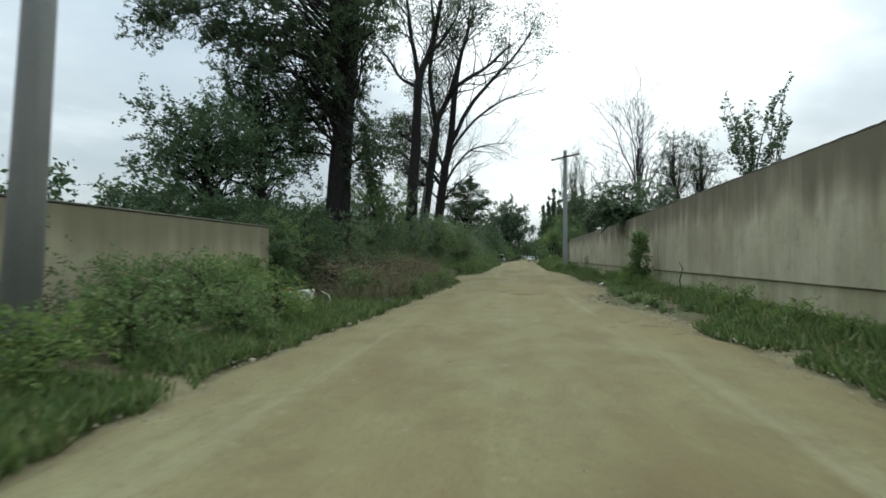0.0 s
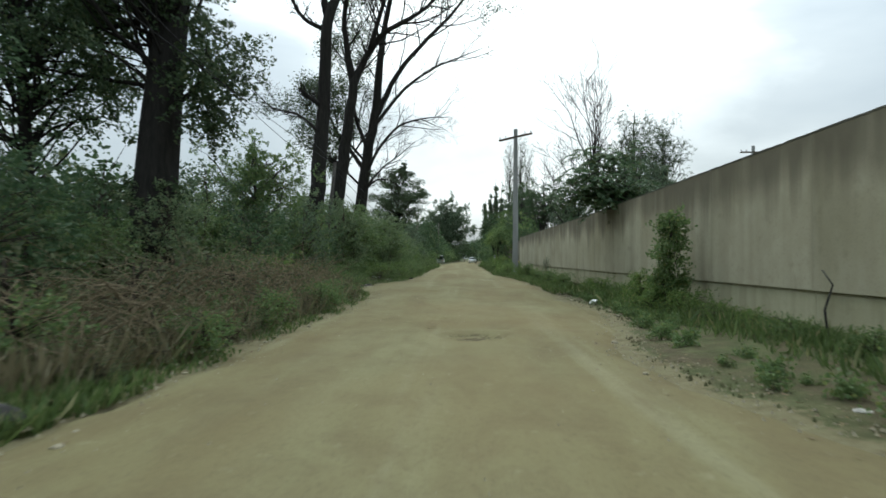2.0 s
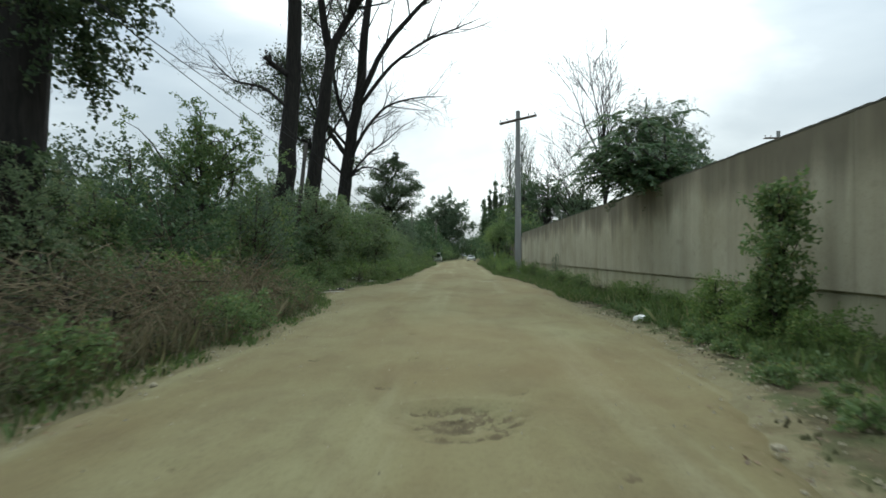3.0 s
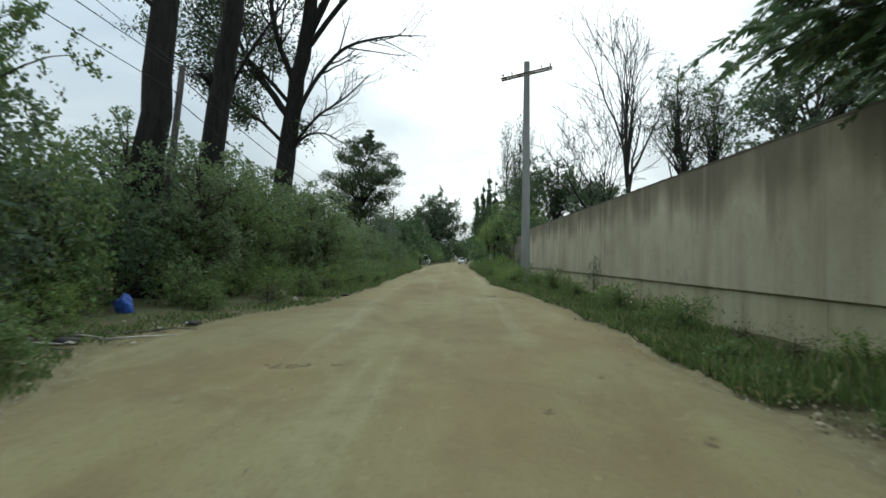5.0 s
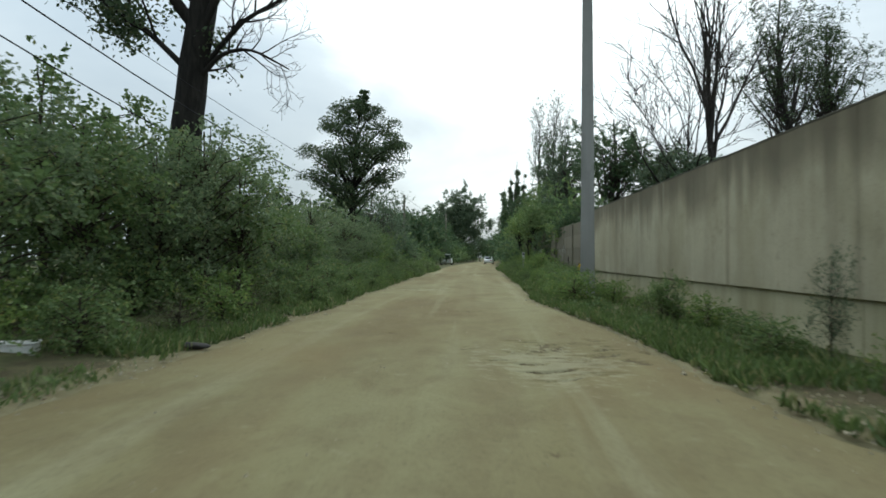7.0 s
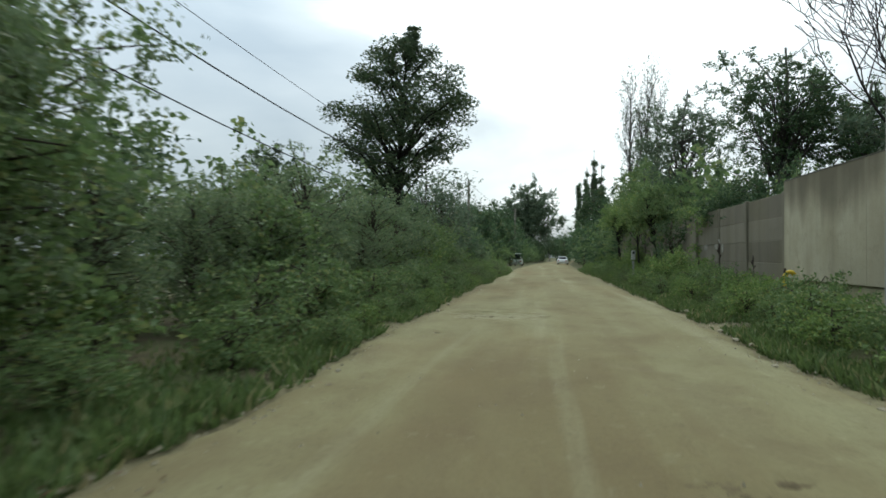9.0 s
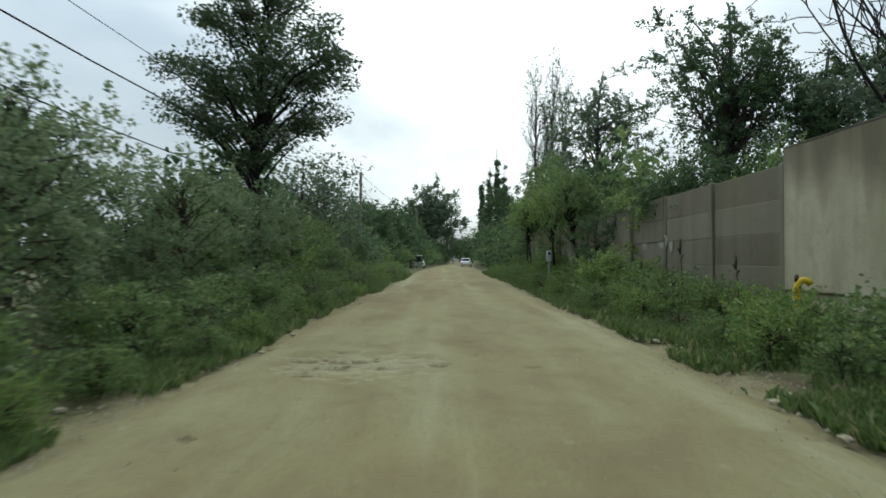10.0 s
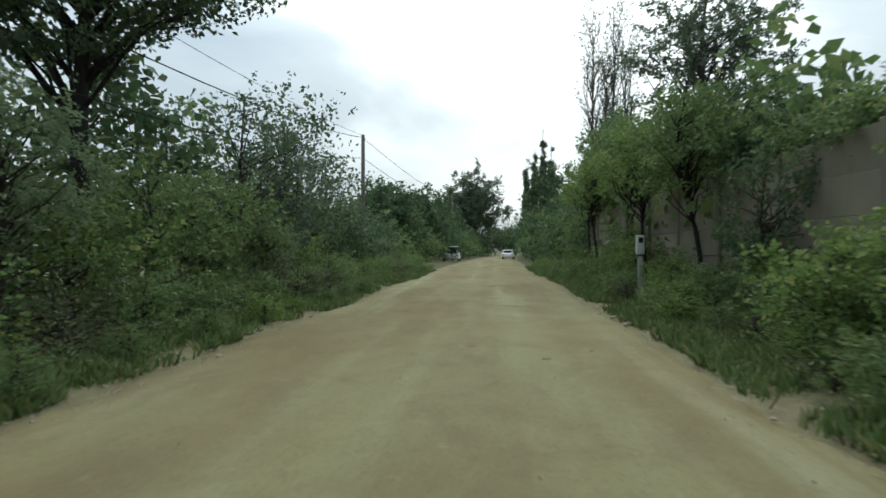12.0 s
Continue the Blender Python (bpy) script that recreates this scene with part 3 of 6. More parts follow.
def tiered_tree(name, x, y, label, trunk_r, top, lean, profile, seed, mat, bark, leaf, tiers, limbs, per):
    """A broadleaf tree whose limbs carry flat sprays of leaves in layers. profile: (height, reach) pairs."""
    rng = np.random.default_rng(seed)
    root = thing(name, x, y, 0.0, label, "tree")
    trunk = wander(rng, (0, 0, -0.2), (lean[0], lean[1], top), 12, 0.02)
    lines = [(trunk, 0.015 + trunk_r * 1.15 * np.linspace(1, 0, 12) ** 1.5, 10)]
    hs, rs_ = [p[0] for p in profile], [p[1] for p in profile]
    centres = []
    for z0 in np.linspace(hs[0], hs[-1], tiers):
        turn = rng.uniform(0, 2 * math.pi)
        for k_l in range(limbs):
            z1 = z0 + rng.uniform(-1.0, 1.0) * (0.9 if z0 < 10.5 else 0.3)
            R = np.interp(z1, hs, rs_) * rng.uniform(0.5, 1.06)
            w = turn + 2 * math.pi * (k_l + rng.uniform(-0.3, 0.3)) / limbs
            za = max(hs[0] * 0.6, z1 - 0.6 - 0.7 * R) + rng.uniform(-0.2, 0.3)
            a = np.array([np.interp(za, trunk[:, 2], trunk[:, j]) for j in range(3)])
            ax = np.interp(z1, trunk[:, 2], trunk[:, 0]), np.interp(z1, trunk[:, 2], trunk[:, 1])
            e = np.array([ax[0] + R * math.cos(w), ax[1] + R * math.sin(w), z1])
            t = np.linspace(0, 1, 7)[:, None]
            br = a + (e - a) * np.hstack([t, t, 1 - (1 - t) ** 1.5]) + rng.normal(size=(7, 3)) * 0.05 * R * t * (1 - t) * 2
            br[:, 2] -= 0.06 * R * t[:, 0] ** 3
            lines.append((br, np.linspace(min(0.09, 0.02 + 0.016 * R), 0.007, 7), 5))
            for _ in range(int(2 + 1.35 * R)):
                h = rng.uniform(0.42, 1.0) * 6
                i = min(int(h), 5)
                p = br[i] + (br[i + 1] - br[i]) * (h - i)
                c = p + np.array([rng.normal() * 0.32, rng.normal() * 0.32, rng.normal() * 0.10 + 0.08]) * min(1.0, 0.3 + 0.3 * R)
                lines.append(([p, c], (0.010, 0.004), 3))
                centres.append(np.append(c, rng.uniform(0.7, 1.3) * min(1.0, 0.35 + 0.3 * R)))
    # each spray is a flat pad of leaves, fuller on its upper side
    c = np.repeat(np.array(centres), per, 0)
    d = rng.normal(size=(len(c), 3))
    d *= (rng.random(len(c)) ** 0.38 / np.linalg.norm(d, axis=1))[:, None]
    d[:, 2] = np.abs(d[:, 2]) * np.where(rng.random(len(c)) < 0.72, 1, -0.6)
    c = c[:, :3] + d * c[:, 3:] * np.array([0.68, 0.68, 0.44])
    part("trunk", tubes("trunk", lines[:1], bark), root)
    part("branchwork", tubes("branchwork", lines[1:], bark), root)
    part("crown", quads_of("crown", leaf_quads(rng, c, leaf), mat), root)
    return root


def shoot_tree(name, x, y, label, base, stems, spread, top, leaf, seed, mat, bark):
    """A young tree: upright whippy stems that carry their leaves in two rows along every shoot."""
    rng = np.random.default_rng(seed)
    root = thing(name, x, y, 0.0, label, "tree")
    lines = [(wander(rng, (0, 0, -0.15), (0.05, 0, base), 7, 0.03), np.linspace(0.06, 0.04, 7), 7)]
    quads = []

    def leafed(p, first):
        n = len(p)
        for j in range(int(first * n), n):
            d = p[min(j + 1, n - 1)] - p[max(j - 1, 0)]
            d /= np.linalg.norm(d) + 1e-9
            for _ in range(2):
                u = np.cross(d, rng.normal(size=3))
                u = u / np.linalg.norm(u) + d * 0.5 + np.array([0, 0, -0.35 + 0.25 * rng.normal()])
                u /= np.linalg.norm(u)
                v = np.cross(u, rng.normal(size=3))
                v = v / np.linalg.norm(v)
                q = leaf * rng.uniform(0.65, 1.2)
                v = v * q * 0.26
                quads.append([p[j], p[j] + u * q * 0.5 + v, p[j] + u * q, p[j] + u * q * 0.5 - v])

    for k_s in range(stems):
        w = 2 * math.pi * (k_s + rng.random()) / stems
        h = base + (top - base) * rng.uniform(0.45, 1.0)
        r = spread * rng.uniform(0.25, 1.0) * (1.25 - 0.6 * (h - base) / (top - base))
        a = np.array([0.05, 0, base * rng.uniform(0.78, 1.0)])
        st = wander(rng, a, (r * math.cos(w), r * math.sin(w), h), 31, 0.05, 0.04)
        lines.append((st[::6], np.linspace(0.022, 0.006, 6), 4))
        leafed(st, 0.25)
        for _ in range(4):
            i = rng.integers(9, 28)
            d = rng.normal(size=3) * 0.6 + (st[i + 1] - st[i]) / np.linalg.norm(st[i + 1] - st[i])
            d[2] += 0.3
            d /= np.linalg.norm(d)
            sh = wander(rng, st[i], st[i] + d * rng.uniform(0.35, 0.75), 13, 0.05)
            lines.append((sh[::6], (0.009, 0.007, 0.004), 3))
            leafed(sh, 0.2)
    part("trunk", tubes("trunk", lines, bark), root)
    part("crown", quads_of("crown", np.array(quads), mat), root)
    return root


def frond_tree(name, x, y, label, middle, size, count, fronds, reach, seed):
    """A sumac: bare forking stems that end in whorls of long feathered leaves."""
    rng = np.random.default_rng(seed)
    root = thing(name, x, y, 0.0, label, "tree")
    lines, stalks, quads = [], [], []
    fork = np.array([0.05, 0.0, 3.3])
    heads = []
    while len(heads) < count:
        d = rng.normal(size=3)
        d = d / np.linalg.norm(d) * rng.uniform(0.45, 1.0)
        if d[2] > -0.75:
            heads.append(np.array(middle) + d * np.array(size))
    lines.append((wander(rng, (0, 0, -0.15), fork, 6, 0.03), np.linspace(0.11, 0.08, 6), 8))
    for h in heads:
        lines.append((wander(rng, fork, h, 7, 0.06, 0.03), np.linspace(0.045, 0.016, 7), 5))
        for i in range(fronds):
            w = 2 * math.pi * (i + rng.random()) / fronds
            rise = rng.uniform(-0.5, 1.25)
            L = reach * rng.uniform(0.7, 1.2)
            t = np.linspace(0, 1, 21)
            d = np.array([math.cos(w), math.sin(w), 0.0])
            sp = h - np.array([0, 0, 0.25 * rng.random()]) + d * (L * t[:, None] * (1 - 0.12 * t[:, None]))
            sp[:, 2] += L * (rise * t - (0.42 + 0.55 * rise) * t * t)
            stalks.append((sp[::5], (0.010, 0.008, 0.006, 0.005, 0.004), 3))
            side = np.array([-d[1], d[0], 0.0])
            for j in range(2, 21):
                size = 0.165 * reach * (0.55 + 0.45 * math.sin(math.pi * min(1.0, 0.15 + 0.8 * t[j]))) * rng.uniform(0.85, 1.15)
                for sg in (-1, 1):
                    u = side * sg * 0.85 + d * 0.45 + np.array([0, 0, -0.38 + rng.normal() * 0.15])
                    u /= np.linalg.norm(u)
                    v = np.cross(u, [0, 0, 1.0])
                    v = v / np.linalg.norm(v) * size * 0.16 + np.array([0, 0, rng.normal() * size * 0.10])
                    a = sp[j]
                    quads.append([a, a + u * size * 0.4 + v, a + u * size, a + u * size * 0.4 - v])
    part("trunk", tubes("trunk", lines + stalks, M["bark_grey"]), root)
    part("crown", quads_of("crown", np.array(quads), M["leaf_dark"]), root)
    return root


# ---- ground and road ----
def bend(y):
    """How far the road's middle lies to the east."""
    return 0.2 + 0.00030 * max(0.0, y - 95.0) ** 2 - 0.25 * math.exp(-((y - 62) / 14) ** 2)


def road_edges(y):
    wob = 0.28 * noise.noise(Vector((1.7, y * 0.21, 0))) + 0.12 * noise.noise(Vector((4.4, y * 0.9, 0))) + 0.10 * noise.noise(Vector((7.4, y * 2.9, 0)))
    wob2 = 0.28 * noise.noise(Vector((8.3, y * 0.19, 2))) + 0.12 * noise.noise(Vector((2.1, y * 0.8, 5))) + 0.10 * noise.noise(Vector((3.3, y * 2.7, 5)))
    bulge = 0.6 * math.exp(-((y - 38) / 4.5) ** 2) + 1.1 * math.exp(-((y - 36.4) / 3.2) ** 2) + 0.5 * math.exp(-((y - 9) / 5.0) ** 2)
    dent = 0.9 * math.exp(-((y - 19) / 3.5) ** 2)
    out = 0.5 * math.exp(-((y - 42) / 9) ** 2)
    bulge += 0.55 * math.exp(-((y - 41) / 1.7) ** 2)
    bulge -= 0.35 * math.exp(-((y - 57) / 7) ** 2)
    out -= 0.36 * math.exp(-((y - 59) / 4.5) ** 2)
    return bend(y) - 3.2 - bulge + wob, bend(y) + 3.2 - dent + out + wob2


HOLES = ((0.25, 20.9, 0.62, 0.5, 0.05), (2.05, 47.2, 0.8, 0.7, 0.04), (-1.5, 63.1, 0.9, 0.5, 0.05), (1.6, 45.6, 0.5, 0.9, 0.03),
         (-1.3, 33.6, 0.7, 0.4, 0.04), (1.2, 57.0, 0.7, 0.5, 0.03), (0.8, 86.0, 0.9, 0.6, 0.04), (1.4, 78.0, 0.7, 0.8, 0.04),
         (-1.9, 50.0, 0.5, 0.7, 0.03))


def road_z(x, y):
    z = 0.035 * noise.noise(Vector((x * 0.45, y * 0.22, 0))) + 0.012 * noise.noise(Vector((x * 1.9, y * 1.3, 3)))
    for hx, hy, a, b, d in HOLES:
        q = ((x - hx) / a) ** 2 + ((y - hy) / b) ** 2
        if q < 4:
            z += -d * math.exp(-q * q * 1.2) + 0.3 * d * math.exp(-((q - 1.3) / 0.35) ** 2)
    return z


def build_ground():
    xs = sorted({*[round(i * 0.35, 3) for i in range(-24, 25)], *[i * 0.7 for i in range(-22, 23) if abs(i) > 12], *[s * v for v in (18, 22, 28, 40, 60, 100, 200, 400, 900) for s in (-1, 1)]})
    ys = sorted({*[i * 0.45 for i in range(-32, 299)], *(-40, -80, -160, -400, 140, 150, 165, 185, 210, 250, 320, 450, 700, 1500)})
    V, F, D = [], [], []
    for y in ys:
        for x in xs:
            l, r = road_edges(y)
            off = max(l - x, x - r)
            z = -0.10 if off < -0.3 else -0.035 + 0.14 * min(1.0, max(0.0, off) / 2.0) + 0.05 * noise.noise(Vector((x * 0.8, y * 0.8, 1)))
            if y > 132 and off < 3:
                z = -0.12
            V.append((x, y, z))
            D.append(max(0.0, min(1.0, 1.0 - max(l - x, x - r) / (0.25 if x > 0 and 12 < y < 34 or x < 0 and y > 40 else 0.6))))
    n = len(xs)
    for j in range(len(ys) - 1):
        for i in range(n - 1):
            F.append((j * n + i, j * n + i + 1, (j + 1) * n + i + 1, (j + 1) * n + i))
    me = mesh_of("ground", V, F, M["ground"], True)
    me.attributes.new("dusty", "FLOAT", "POINT").data.foreach_set("value", D)
    tagged(new("ground", me), "bare soil and low weeds beside a dirt road", "ground", kind="structure")


def broken(x, y, near):
    """How far the road surface is broken up at a place, 0 to 1: loose dark soil in potholes and torn patches, and one
    hollow's rim with its shadow put into the colour.
    """
    best = 0.0
    for hx, hy, a, b, d in near:
        dx, dy = x - hx, y - hy
        if abs(dx) < 2 * a:
            w = 1 + 0.55 * noise.noise(Vector((x * 2.4, y * 2.4, hx))) + 0.45 * noise.noise(Vector((x * 6.1, y * 6.1, hy))) + 0.3 * noise.noise(Vector((x * 15, y * 15, hx)))
            best = max(best, d * min(1.0, 1.1 * max(0.0, w - math.hypot(dx / a, dy / b))))
    return best


BREAKS = [(hx, hy, a * 0.85, b * 0.6, 0.8) for hx, hy, a, b, d in HOLES if d > 0.045] + [(-1.2, 34.4, 0.55, 0.25, 0.7), (0.8, 53.0, 0.4, 0.25, 0.6), (1.1, 79.2, 0.6, 0.3, 0.7), (0.8, 87.0, 0.7, 0.4, 0.7)]
rp = random.Random(12)
for i in range(34):
    # the surface breaks up beside the concrete pole and where water stands
    cx, cy = ((2.4, 47.2), (-1.2, 62.9), (2.5, 11.5))[0 if i < 20 else (1 if i < 28 else 2)]
    BREAKS.append((cx + rp.gauss(0, 0.6), cy + rp.gauss(0, 0.95), rp.uniform(0.10, 0.42), rp.uniform(0.06, 0.20), rp.uniform(0.6, 1.0)))
for i in range(60):
    BREAKS.append((rp.uniform(-2.4, 2.8), rp.uniform(5, 95), rp.uniform(0.05, 0.16), rp.uniform(0.04, 0.12), rp.uniform(0.4, 0.9)))


for i in range(34):
    # ragged lips of the broken crust lie across the lane
    cx, cy = ((2.05, 46.8), (-1.3, 62.7))[i // 22]
    BREAKS.append((cx + rp.gauss(0, 0.42), cy + rp.gauss(0, 0.75), rp.uniform(0.12, 0.5), rp.uniform(0.025, 0.07), rp.uniform(0.8, 1.0)))
for i in range(18):
    # the worn rim of a round sunken patch, its edge shadow painted dark
    w = 2 * math.pi * i / 18
    BREAKS.append((0.27 + 0.40 * math.cos(w), 20.8 + 0.44 * math.sin(w), 0.13, 0.10, rp.uniform(0.75, 1.0)))


def build_road():
    """The road sheet, finer where its crust is broken."""
    ys = [-14 + i * 0.25 for i in range(64)] + [2 + i * 0.11 for i in range(820)] + [92.5 + i * 0.5 for i in range(54)] + [121 + i * 2.0 for i in range(120)]
    ys = sorted({*[round(v, 4) for v in ys], *[round(44.8 + i * 0.036, 4) for i in range(116)], *[round(61.2 + i * 0.036, 4) for i in range(90)], *[round(20.1 + i * 0.036, 4) for i in range(40)]})
    cols = 100
    V, F, B, P = [], [], [], []
    for y in ys:
        l, r = road_edges(y)
        near = [q for q in BREAKS if abs(y - q[1]) < 2 * q[3]]
        for i in range(cols + 1):
            t = i / cols
            x = l + (r - l) * t
            edge = min(t, 1 - t)
            g = broken(x, y, near)
            z = road_z(x, y) + 0.02 - 0.034 * min(1.0, 1.8 * g) - (0.15 * (1 - edge / 0.09) ** 2 if edge < 0.09 else 0.0)
            V.append((x, y, z + 0.012 * g * noise.noise(Vector((x * 9, y * 9, 2)))))
            B.append(g)
            P.append(min(1.0, math.exp(-((x - 1.9) / 1.0) ** 2 - ((y - 46.6) / 1.5) ** 2) + math.exp(-((x + 1.2) / 1.2) ** 2 - ((y - 62.6) / 1.1) ** 2)))
    n = cols + 1
    for j in range(len(ys) - 1):
        for i in range(cols):
            F.append((j * n + i, j * n + i + 1, (j + 1) * n + i + 1, (j + 1) * n + i))
    me = mesh_of("road", V, F, M["road"], True)
    me.attributes.new("broken", "FLOAT", "POINT").data.foreach_set("value", B)
    me.attributes.new("crust", "FLOAT", "POINT").data.foreach_set("value", P)
    tagged(new("road", me), "sandy beige unpaved dirt road with shallow potholes", "road", kind="structure")


build_ground()
build_road()


# ---- walls and fence ----


def wall_top(y):
    """The wall stands a little higher where the walk begins."""
    return WALL_TOP + 0.0088 * min(40.0, max(0.0, 35.0 - y))


def build_east_wall():
    w = thing("wall_east", WALL_X, 0, 0, "weathered concrete panel wall with pale streaks above a low plinth", "wall", kind="structure")
    width, y = 3.73, WALL_END
    lower = bpy.data.meshes.new("plinth_block")
    bm = box_bm((0.05, 0.006, -0.2), (0.25, width - 0.003, 0.765), 0.010)
    bm.to_mesh(lower)
    bm.free()
    lower.materials.append(M["plinth"])
    rng = random.Random(4)
    while y > -16:
        y -= width
        bm = box_bm((0.0, 0.001, 0.80), (0.22, width - 0.001, WALL_TOP), 0.005)
        for v in bm.verts:
            if v.co.z > 2:
                v.co.z += wall_top(y + v.co.y) - WALL_TOP
        p = part("wall_panel", (bm, M["wall"]), w)
        p.location = (rng.uniform(-0.002, 0.002), y, 0)
        part("plinth_block", lower, w).location = (0, y, 0)
        bm = box_bm((-0.006, 0.002, 0.002), (0.226, width - 0.002, 0.032))
        bmesh.ops.subdivide_edges(bm, edges=[e for e in bm.edges if abs(e.verts[0].co.y - e.verts[1].co.y) > 1], cuts=26)
        for v in bm.verts:
            if v.co.z > 0.02:
                v.co.z += 0.010 * noise.noise(Vector(((y + v.co.y) * 2.3, v.co.x, 4))) + 0.012 * noise.noise(Vector(((y + v.co.y) * 7.7, v.co.x * 3, 9)))
            v.co.z += wall_top(y + v.co.y)
        part("cap_strip", (bm, M["cap"]), w).location = (0, y, 0)
    part("joint_backing", (box_bm((0.07, y, -0.2), (0.19, WALL_END - 0.03, WALL_TOP - 0.04)), M["plinth"]), w, "recess behind the panel joints")


def build_panel_fence():
    f = thing("panel_fence", 0, 0, 0, "brown-grey prefabricated concrete fence of stacked slabs between posts", "fence", kind="structure")
    bay, y, x = 2.65, WALL_END + 0.1, 5.68
    rng = random.Random(9)
    post = bpy.data.meshes.new("fence_post")
    bm = box_bm((-0.055, -0.075, -0.2), (0.055, 0.075, 2.95), 0.015)
    bm.to_mesh(post)
    bm.free()
    post.materials.append(M["post"])
    sl = bpy.data.meshes.new("fence_slab")
    bm = box_bm((-0.03, 0.08, 0.0), (0.03, bay - 0.08, 0.577), 0.007)
    bm.to_mesh(sl)
    bm.free()
    sl.materials.append(M["panel"])
    for i in range(11):
        p = part("fence_post", post, f)
        p.location = (x, y, 0)
        p.rotation_euler = (rng.uniform(-0.02, 0.02), rng.uniform(-0.02, 0.02), 0)
        for j in range(5):
            s = part("fence_slab", sl, f)
            s.location = (x + rng.uniform(-0.012, 0.012), y, 0.02 + j * 0.58)
            s.rotation_euler = (rng.uniform(-0.003, 0.003), rng.uniform(-0.03, 0.03), 0)
        y += bay
        x -= 0.03


def build_west_wall():
    w = thing("wall_west", -7.05, 0, 0, "plain beige rendered wall ending beside thick bushes", "wall", kind="structure")
    part("wall_body", (box_bm((-0.25, -14, -0.2), (0, 16.2, 2.12), 0.02), M["render_wall"]), w)
    part("cap_strip", (box_bm((-0.262, -14, 2.123), (0.012, 16.21, 2.165), 0.012), M["cap"]), w, "thin dark coping")


build_east_wall()
build_panel_fence()
build_west_wall()


# ---- poles and wires ----
def concrete_pole(x, y, top, label, base=0.21, tip=0.13, arm=True, arm_len=2.7, tilt=4.0, rz=0.0, lean=0.0):
    p = thing("utility_pole", x, y, 0, label, "utility pole", rz=rz)
    p.rotation_euler[1] = radians(lean)
    bm = box_bm((-base, -base * 0.85, -0.3), (base, base * 0.85, top), 0.0, tip / base)
    bmesh.ops.bevel(bm, geom=[e for e in bm.edges if abs(e.verts[0].co.z - e.verts[1].co.z) > 1], offset=0.035, segments=2, affect="EDGES")
    part("shaft", (bm, M["pole"]), p)
    if arm:
        for s in (-1, 1):
            bm = box_bm((-arm_len / 2, -0.03, -0.045), (arm_len / 2, 0.03, 0.045), 0.006)
            a = part("crossarm", (bm, M["steel"]), p, "rusty steel crossarm")
            a.location, a.rotation_euler = (0, s * (tip + 0.035), top - 0.62), (0, radians(-tilt), 0)
        for q in (-1.22, -0.75, 0.8, 1.25):
            pin = tubes("pin", [([(q, 0, -0.02), (q, 0, 0.10)], (0.012, 0.012)), ([(q, 0, 0.08), (q, 0, 0.12), (q, 0, 0.17), (q, 0, 0.2)], (0.03, 0.05, 0.04, 0.02))], M["ceramic"], 8)
            o = part("insulator", pin, p, "small brown insulator")
            o.location, o.rotation_euler = (0, -(tip + 0.035), top - 0.60), (0, radians(-tilt), 0)
    return p


concrete_pole(4.55, 58.4, 11.6, "tall grey concrete utility pole with a tilted steel crossarm", 0.23, 0.145, tilt=11.0, rz=-10.0)
concrete_pole(28.3, 68.6, 12.2, "distant concrete utility pole with crossarm behind the wall", 0.2, 0.13, True, 2.4, 0.0)


def round_pole(x, y, top, base, tip, mat, label, lean=(0, 0)):
    p = thing("utility_pole", x, y, 0, label, "utility pole")
    part("shaft", tubes("shaft", [([(0, 0, -0.3), (lean[0] * 0.5, lean[1] * 0.5, top * 0.5), (lean[0], lean[1], top)], (base, (base + tip) / 2, tip))], mat, 16), p)
    return p


round_pole(-5.35, 5.75, 8.6, 0.20, 0.13, M["pole"], "thick round grey concrete utility pole in front of the wall", (0.35, 0.2))
wood = round_pole(-7.55, 43.85, 6.6, 0.12, 0.085, M["bark_grey"], "slim dark wooden utility pole leaning between old poplars", (0.67, 0.0))
part("cable_loop", tubes("cable_loop", [([(0.42 + 0.16 * math.cos(a * 0.5), -0.1, 5.6 + 0.28 * math.sin(a * 0.5)) for a in range(14)], [0.008] * 14)], M["cable"], 5), wood, "coiled slack black cable")
round_pole(-5.9, 96.0, 7.3, 0.13, 0.09, M["timber"], "slim dark utility pole rising above the bushes")
round_pole(-4.6, 150.0, 9.5, 0.14, 0.1, M["timber"], "far slim utility pole above the trees")


def wire(a, b, sag, r=0.011, label="black overhead cable sagging between poles"):
    a, b = np.array(a), np.array(b)
    pts = [tuple(a + (b - a) * t - np.array([0, 0, sag * 4 * t * (1 - t)])) for t in np.linspace(0, 1, 20)]
    w = new("overhead_cable", tubes("overhead_cable", [(pts, [r] * 20)], M["cable"], 5))
    tagged(w, label, "cable", "overhead cables along the road")


for (a, b, s, r) in (((-5.2, 5.85, 5.3), (-6.88, 43.85, 6.4), 0.12, 0.011), ((-5.1, 5.9, 7.6), (-6.88, 43.85, 5.75), 0.9, 0.010),
                     ((-5.1, 5.9, 8.3), (-6.88, 43.85, 6.5), 0.5, 0.008), ((-6.88, 43.85, 6.2), (-5.9, 96, 7.15), 1.77, 0.016),
                     ((-6.88, 43.85, 5.5), (-5.9, 96, 6.1), 2.03, 0.014), ((-6.88, 43.85, 6.5), (-5.9, 96, 7.25), 1.16, 0.008),
                     ((-5.9, 96, 7.15), (-4.6, 150, 9.2), 0.7, 0.014), ((-5.9, 96, 6.1), (-4.6, 150, 8.2), 0.8, 0.014)):
    wire(a, b, s, r)

